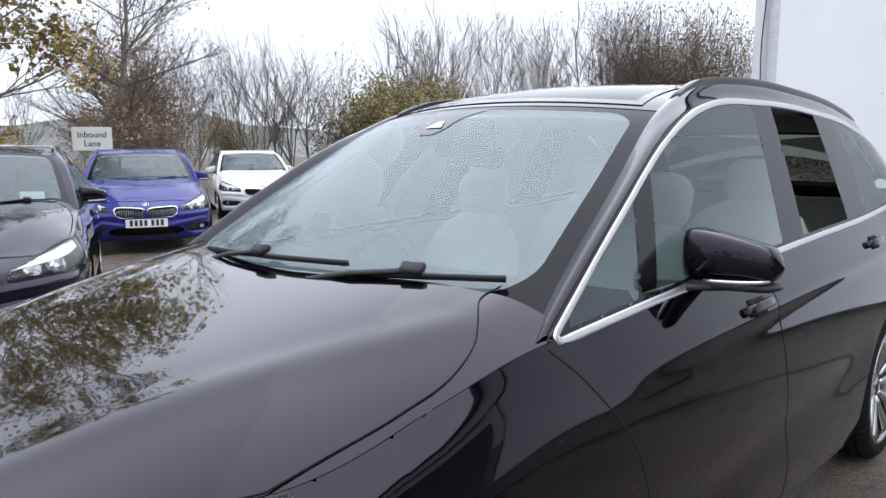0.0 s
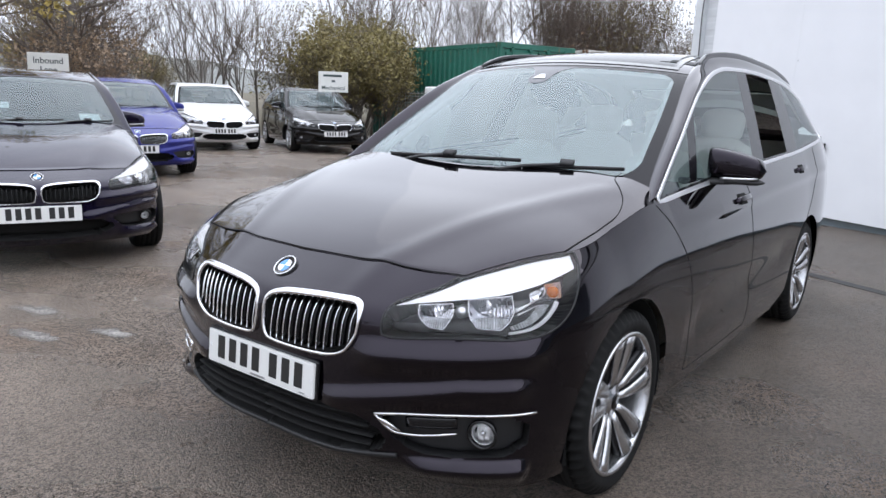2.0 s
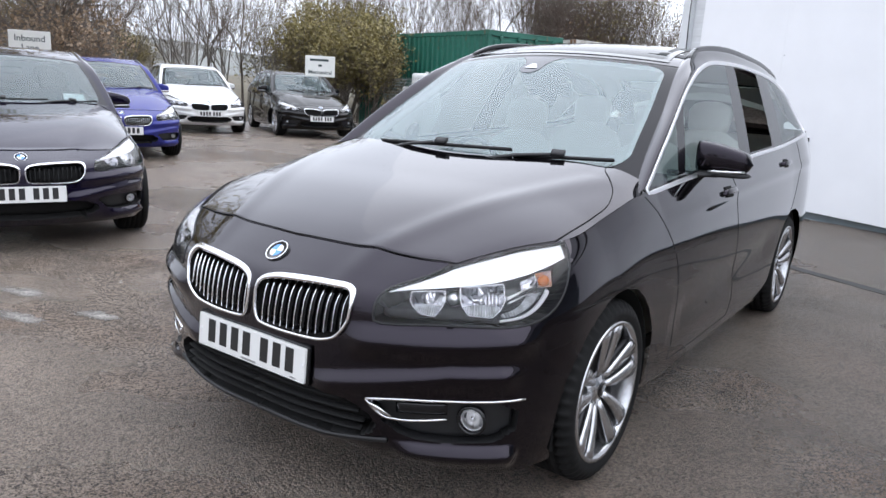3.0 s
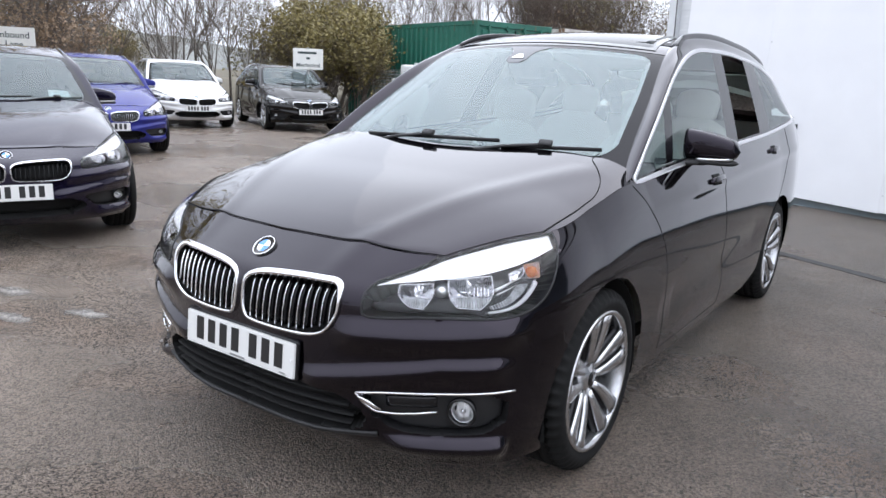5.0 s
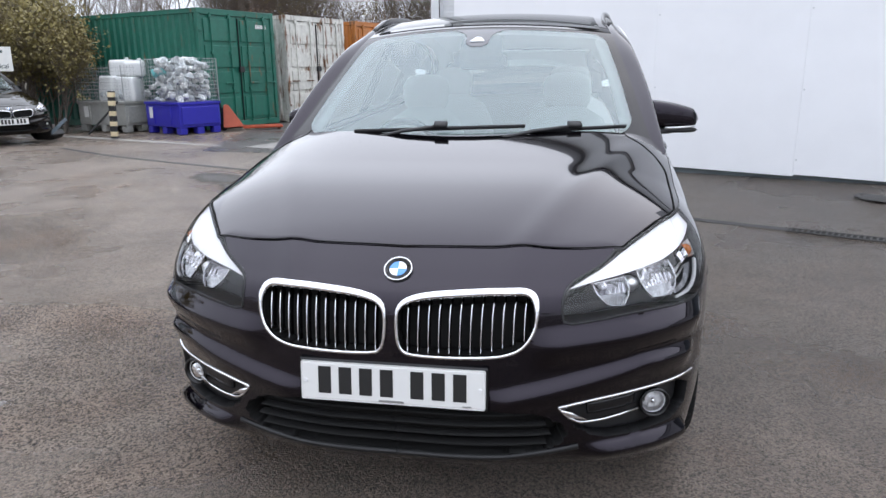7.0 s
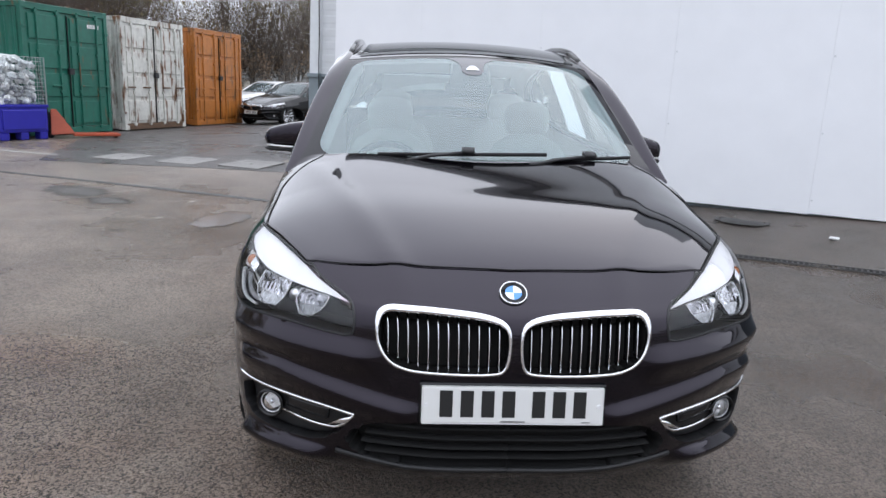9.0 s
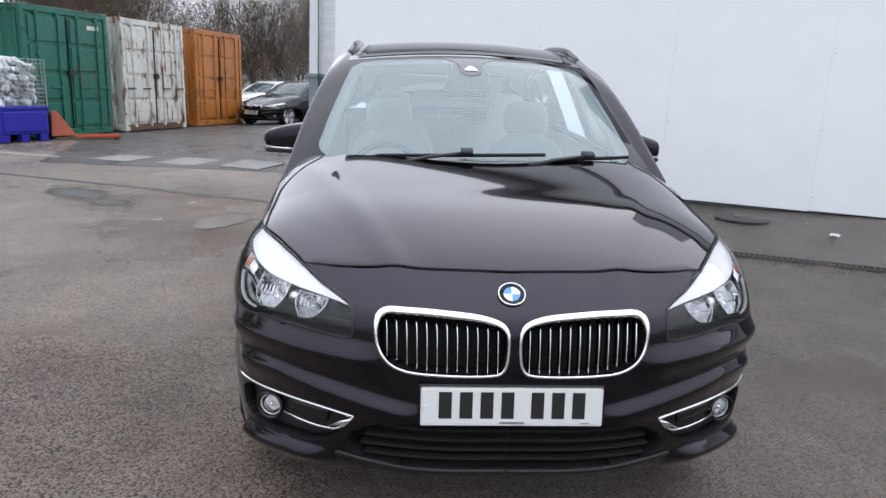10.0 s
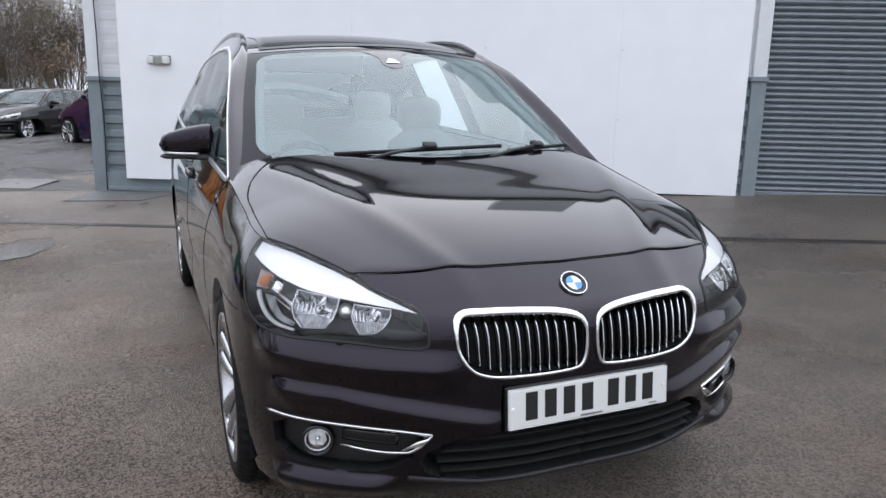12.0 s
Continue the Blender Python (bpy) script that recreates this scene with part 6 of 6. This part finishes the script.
def sign(at, w, h, words, label, bar=False):
    root = thing("sign", at, label, "sign")
    part("board", box((w, .02, h), (0, 0, 0), .015, 2), SIGN, root)
    part("post", rod((0, .04, -1.7 if not bar else -1.5), (0, .04, h / 2 + .03), .03), STEEL, root)
    for text, size, z in words:
        cu = bpy.data.curves.new("lettering", "FONT")
        cu.body, cu.size, cu.align_x, cu.align_y, cu.extrude, cu.offset = text, size, "CENTER", "CENTER", .001, size * .012
        ob = new("lettering", cu)
        ob.data.materials.append(SIGNINK)
        ob.parent = root
        ob.matrix_basis = pose(0, -.0115, z, 90, 0, 0)
    if bar:
        part("plain_bar", box((w * .62, .004, .05), (-.02, -.011, h * .30)), SIGNINK, root)
        part("plain_bar", box((w * .12, .004, .05), (0, -.011, h * .04)), SIGNINK, root)
    return root


sign(pose(-14.04, 5.80, 1.78, 0, 0, 60), .76, .48, (("Inbound", .170, .08), ("Lane", .170, -.10)), "white rounded sign lettered Inbound Lane on a post")
sign(pose(-11.03, 10.99, 1.68, 0, 0, 48), .70, .48, (("Mechanical", .125, -.14),), "white sign lettered Mechanical on a post by the hedge", True)


# ---- other cars ----
def warper(kx, ys, zs):
    return lambda v: np.stack([v[..., 0] * kx, np.interp(v[..., 1], *ys), np.interp(v[..., 2], *zs)], -1)


YS0, ZS0 = [0, 1.1, 2.05, 3.7, 4.56], [0, .3, .853, .987, 1.6]
SALOON = warper(1.0, (YS0, [0, 1.42, 2.25, 3.6, 4.62]), (ZS0, [0, .27, .72, .915, 1.45]))
ESTATE = warper(1.0, (YS0, [0, 1.40, 2.2, 3.7, 4.53]), (ZS0, [0, .27, .715, .90, 1.43]))
HATCH = warper(.965, (YS0, [0, 1.35, 2.1, 3.4, 4.24]), (ZS0, [0, .27, .71, .90, 1.42]))
TALL = warper(1.06, (YS0, [0, 1.25, 2.1, 3.9, 4.66]), (ZS0, [0, .36, .92, 1.13, 1.74]))
ROW = "cars parked in the yard"
build_car("saloon_car", pose(-3.425, .83, .04, 0, 0, 68.2), NAVY, "dark navy saloon car parked beside the yard lane", SALOON, False, wheels=((.78, .32), (3.59, .32)), rails=False, group=ROW, hide=DASH, tags=((.55, 1.30, .17, .10), (-.35, 1.45, .12, .09)))
build_car("estate_car", pose(-7.84, 4.135, .09, 0, 0, 67.9), BLUE, "bright blue estate car with roof rails", ESTATE, False, wheels=((.78, .32), (3.54, .32)), group=ROW, hide=DASH)
build_car("coupe_car", pose(-11.25, 8.065, .12, 0, 0, 66), WHITE, "white two-door coupe parked by the hedge", HATCH, False, wheels=((.75, .31), (3.41, .31)), rails=False, group=ROW, hide=DASH)
build_car("hatchback_car", pose(-9.70, 9.785, .115, 0, 0, 62.2), BLACKP, "black hatchback parked beside the hedge", HATCH, False, wheels=((.75, .31), (3.41, .31)), rails=False, group=ROW, hide=DASH)
build_car("saloon_car", FAR_M @ pose(-5.19, 21.91, 0, 0, 0, -31.6), BLACKP, "black saloon car parked beyond the containers", SALOON, False, wheels=((.78, .32), (3.59, .32)), rails=False, group=ROW, hide=DASH)
build_car("off_road_car", FAR_M @ pose(-2.34, 19.65, 0, 0, 0, -150), PURPLE, "dark purple off-road car parked behind the building corner", TALL, False, wheels=((.80, .37), (3.66, .37)), rails=False, group=ROW, hide=DASH)
build_car("estate_car", FAR_M @ pose(-7.3, 27.2, 0, 0, 0, -38), WHITE, "white car parked far behind the containers", ESTATE, False, wheels=((.78, .32), (3.54, .32)), rails=False, group=ROW, hide=DASH)

# ---- trees and hedge ----
BARK = material("grey_bark", (.16, .14, .12), .85, vary=.3, scale=30, bump=.3)
TWIG = material("brown_twig", (.125, .10, .082), .85, vary=.3, scale=12)
LEAF_O = material("olive_leaf", (.19, .155, .05), .6, vary=.45, scale=9)
LEAF_B = material("brown_leaf", (.27, .19, .12), .65, vary=.4, scale=9)
LEAF_D = material("dark_dry_leaf", (.13, .105, .08), .7, vary=.4, scale=9)
LEAF_Y = material("yellow_leaf", (.28, .21, .045), .6, vary=.45, scale=9)


class Wood:
    """Gathers tapered branches and leaves as plain geometry."""

    def __init__(self, seed):
        self.r = random.Random(seed)
        self.v, self.f = [], []
        self.tv, self.tf = [], []
        self.lv, self.lf = [], []

    def limb(self, a, b, r0, r1, thin):
        vs, fs = (self.tv, self.tf) if thin else (self.v, self.f)
        d = (b - a).normalized()
        x = d.orthogonal().normalized()
        y = d.cross(x)
        n = 3 if thin else 6
        k = len(vs)
        for c, r in ((a, r0), (b, r1)):
            for i in range(n):
                t = 2 * math.pi * i / n
                vs.append(c + x * (r * math.cos(t)) + y * (r * math.sin(t)))
        for i in range(n):
            j = (i + 1) % n
            fs.append((k + i, k + j, k + n + j, k + n + i))

    def leaf(self, p, s):
        r = self.r
        a = Vector((r.gauss(0, 1), r.gauss(0, 1), r.gauss(0, .7))).normalized()
        b = a.orthogonal().normalized()
        b = (Matrix.Rotation(r.uniform(0, 6.28), 3, a) @ b) * s * .45
        a = a * s
        k = len(self.lv)
        self.lv += [p - a * .5, p + b, p + a * .5, p - b]
        self.lf.append((k, k + 1, k + 2, k + 3))

    def grow(self, p, d, length, radius, level, deep, leaves, leafsize, spread=.55, up=.25):
        r = self.r
        segs = 3 if level < 2 else 2
        for s in range(segs):
            d = (d + Vector((r.gauss(0, .13), r.gauss(0, .13), r.gauss(0, .08) + up * .12))).normalized()
            q = p + d * (length / segs)
            r1 = radius * (.82 if level < deep else .55)
            self.limb(p, q, radius, r1, level >= 2)
            p, radius = q, r1
            if level < deep and (s > 0 or level > 0):
                for _ in range(2 if level < 3 else 3):
                    side = Vector((r.gauss(0, 1), r.gauss(0, 1), r.gauss(.15, .6))).normalized()
                    nd = (d * (1 - spread) + side * spread + Vector((0, 0, up * .3))).normalized()
                    self.grow(p, nd, length * r.uniform(.55, .8), radius * .58, level + 1, deep, leaves, leafsize, spread, up)
            if level >= deep - 1 and r.random() < leaves:
                for _ in range(2):
                    self.leaf(p + Vector((r.gauss(0, .06), r.gauss(0, .06), r.gauss(0, .06))), leafsize * r.uniform(.6, 1.3))
        if level < deep:
            self.grow(p, d, length * .7, radius * .8, level + 1, deep, leaves, leafsize, spread, up)

    def build(self, name, label, category, leafmat, group):
        root = thing(name, pose(0, 0, 0), label, category, group)
        mesh_part("trunk", self.v, self.f, BARK, root)
        mesh_part("twig_mass", self.tv, self.tf, TWIG, root, smooth=False)
        if self.lf:
            mesh_part("crown", self.lv, self.lf, leafmat, root, smooth=False)
        return root


def shrub(seed, height, stems, leaves, leafsize, leafmat, label, radius=.03, lean=.35, deep=4):
    w = Wood(seed)
    for _ in range(stems):
        a = w.r.uniform(0, 6.28)
        base = Vector((math.cos(a), math.sin(a), 0)) * w.r.uniform(.05, .5)
        w.limb(Vector((0, 0, -.12)), base, radius * 1.3, radius, False)
        d = Vector((math.cos(a) * lean * w.r.uniform(.2, 1), math.sin(a) * lean * w.r.uniform(.2, 1), 1)).normalized()
        w.grow(base, d, height * .36 * w.r.uniform(.8, 1.15), radius * w.r.uniform(.7, 1.2), 0, deep, leaves, leafsize, .42, .5)
    return w.build("shrub", label, "shrub", leafmat, "hedge along the yard")


def tree(seed, height, leaves, leafsize, leafmat, label):
    w = Wood(seed)
    p, d = Vector((0, 0, 0)), Vector((0, 0, 1))
    for k in range(6):
        q = p + d * (height / 8)
        r0 = .13 * (1 - k / 8)
        w.limb(p, q, r0, r0 * .86, False)
        p = q
        d = (d + Vector((w.r.gauss(0, .08), w.r.gauss(0, .08), .1))).normalized()
        if k > 0:
            for _ in range(3):
                a = w.r.uniform(0, 6.28)
                w.grow(p, Vector((math.cos(a), math.sin(a), .55)).normalized(), height * .20, r0 * .45, 1, 4, leaves, leafsize, .5, .3)
    w.grow(p, d, height * .22, .05, 1, 4, leaves, leafsize, .5, .3)
    return w.build("tree", label, "tree", leafmat, "trees round the yard")


KINDS = [
    shrub(21, 4.6, 3, .006, .06, LEAF_B, "tall bare brown shrub with thin twigs", .032, .30),
    shrub(22, 3.8, 3, .012, .06, LEAF_B, "bare brown shrub with a few dry leaves", .020, .40),
    shrub(23, 3.6, 5, .20, .075, LEAF_O, "shrub with thinning olive-green leaves"),
    shrub(24, 5.4, 2, .0, .05, LEAF_B, "tall leafless shrub with grey stems", .034, .22),
    shrub(25, 2.6, 5, .05, .06, LEAF_B, "low russet-brown shrub with dense twigs", .018, .5),
    shrub(26, 6.6, 4, .0, .05, LEAF_B, "tall upright leafless tree with grey stems", .042, .26, 3),
    shrub(27, 6.4, 5, .06, .065, LEAF_D, "dense dark brown thicket with dry leaves", .03, .45),
    shrub(28, 6.0, 4, .10, .06, LEAF_O, "upright shrub with a few olive leaves", .032, .3),
]
OAK = tree(31, 7.5, .72, .105, LEAF_Y, "autumn oak with sparse yellow-brown leaves")
BARE = tree(32, 6.5, .035, .07, LEAF_B, "slender almost leafless tree by the lane")


def put_scaled(ob, x, y, s, turn):
    c = copy_thing(ob, pose(x, y, -.02, 0, 0, turn))
    c.scale = (s, s, s)
    return c


# rough bank of leaf litter and grass beyond the hedge line
BANK = material("leaf_litter", (.10, .085, .055), .95, vary=.4, scale=6, bump=.4)
rnd = random.Random(77)
# the hedge runs behind the parked cars and round behind the containers
HEDGE = hermite(np.linspace(0, 1, 7), [(-27, -8), (-24, 2), (-19.5, 9), (-16.0, 13.5), (-15.5, 19.5), (-12, 28), (2, 37)])
bv, bf = [], []
for i, t in enumerate(np.linspace(0, 1, 60)):
    p = HEDGE(t)
    d = Vector((p[0] - 2, p[1] - 2)).normalized()
    for j, (r, z) in enumerate(((-1.2, -.02), (-.6, .06), (2.5, .45), (12, .8), (60, 1.2), (600, 2.5))):
        bv.append((p[0] + d.x * r, p[1] + d.y * r, z + (.05 * math.sin(i * 1.7) if 1 < j < 4 else 0)))
    if i:
        bf += [(6 * i - 6 + j, 6 * i - 5 + j, 6 * i + 1 + j, 6 * i + j) for j in range(5)]
tagged(mesh_part("verge", bv, bf, BANK), "rough brown bank of leaf litter under the hedge", "bank", kind="structure")
for k in range(21):
    t = (k + rnd.uniform(-.3, .3)) / 21
    p = HEDGE(t)
    kind = rnd.choice([5, 1, 3, 0, 5, 5])
    spot = (p[0] + rnd.uniform(-1.6, .6), p[1] + rnd.uniform(-.8, .8), rnd.uniform(.8, 1.15), rnd.uniform(0, 360))
    if .12 < t < .58 and k % 2:
        continue        # the hedge is thin here
    put_scaled(KINDS[kind], *spot)
for x, y, s in ((-14.6, 15.2, .95), (-15.4, 16.3, 1.1), (-14.2, 14.2, .75), (-16.4, 17.4, 1.15), (-15.8, 14.6, .95), (-17.2, 18.8, 1.0), (-13.5, 26.5, 1.0), (-9.5, 31, .9)):
    put_scaled(KINDS[2], x, y, s, rnd.uniform(0, 360))
for x, y, s in ((-11, 27.5, 1.2), (-9, 29.5, 1.3), (-7, 32, 1.3), (-5, 33, 1.2), (-3, 34, 1.3), (-1, 35, 1.2), (-12.5, 25, 1.2), (-6, 30, 1.0), (-3.5, 31, 1.1), (-8, 31, 1.2)):
    put_scaled(KINDS[rnd.choice([0, 1, 4, 4])], x, y, s * 1.15, rnd.uniform(0, 360))
put_scaled(OAK, -11.9, 2.4, .95, 40)
put_scaled(BARE, -15.9, 7.0, .95, 10)
put_scaled(BARE, -16.8, 8.0, .8, 130)
for x, y, q in ((-15.0, 6.9, 1.05), (-15.7, 7.6, 1.15), (-15.9, 6.7, .9)):
    put_scaled(KINDS[4], x, y, q, rnd.uniform(0, 360))
# tall bare stems behind the white and black cars
for k in range(6):
    t = k / 5
    put_scaled(KINDS[rnd.choice([5, 5, 3, 7])], -19.0 + 5.2 * t + rnd.uniform(-.7, .7), 8.6 + 5.4 * t + rnd.uniform(-.6, .6), rnd.uniform(.75, 1.0), rnd.uniform(0, 360))
for x, y, q in ((-12.6, 13.2, .8), (-13.4, 13.9, .95), (-11.7, 13.1, .78), (-12.3, 13.9, .95)):
    put_scaled(KINDS[2], x, y, q, rnd.uniform(0, 360))
for x, y, q in ((-20.2, 19.9, 1.1), (-19.3, 20.8, 1.25), (-18.1, 21.9, 1.15), (-16.9, 22.9, 1.3), (-15.5, 24, 1.2), (-14, 24.9, 1.3), (-12.6, 25.8, 1.15), (-11.1, 26.5, 1.3), (-16.2, 23.4, 1.0), (-13.3, 25.3, 1.1)):
    put_scaled(KINDS[rnd.choice([5, 5, 3])], x, y, q * 1.3, rnd.uniform(0, 360))
# a brown thicket behind the containers
for k in range(26):
    t = k / 25
    put_scaled(KINDS[rnd.choice([6, 6, 7, 5])], -13.5 + 16 * t + rnd.uniform(-.8, .8), 25.0 + 11 * t + rnd.uniform(-1.5, 2.0), rnd.uniform(.85, 1.25), rnd.uniform(0, 360))
# the yard is hedged behind the viewer as well
for k in range(34):
    a = radians(180 + 6 * k)
    put_scaled(KINDS[rnd.choice([0, 1, 3, 4])], 28 * math.cos(a) + rnd.uniform(-2, 2), 24 * math.sin(a) + rnd.uniform(-2, 2), rnd.uniform(.9, 1.3), rnd.uniform(0, 360))
for ob in KINDS + [OAK, BARE]:
    ob.matrix_basis = pose(-30 - 2 * (KINDS + [OAK, BARE]).index(ob), 20, 0)
# far rising ground with woods
HILL = material("far_hill", (.15, .155, .145), .9, vary=.35, scale=.05)
a = np.linspace(radians(95), radians(200), 120)
v = []
for q in a:
    h = 13 + 4.5 * math.sin(q * 5.1) + 2.2 * math.sin(q * 17) + 1.0 * math.sin(q * 43)
    for r, z in ((330, -1), (420, h * .7), (520, h * 1.6)):
        v.append((r * math.cos(q), r * math.sin(q), z))
tagged(mesh_part("backdrop", v, [(3 * i + j, 3 * i + j + 1, 3 * i + j + 4, 3 * i + j + 3) for i in range(119) for j in range(2)], HILL), "far grey-green hillside beyond the hedge", "hillside", kind="structure")
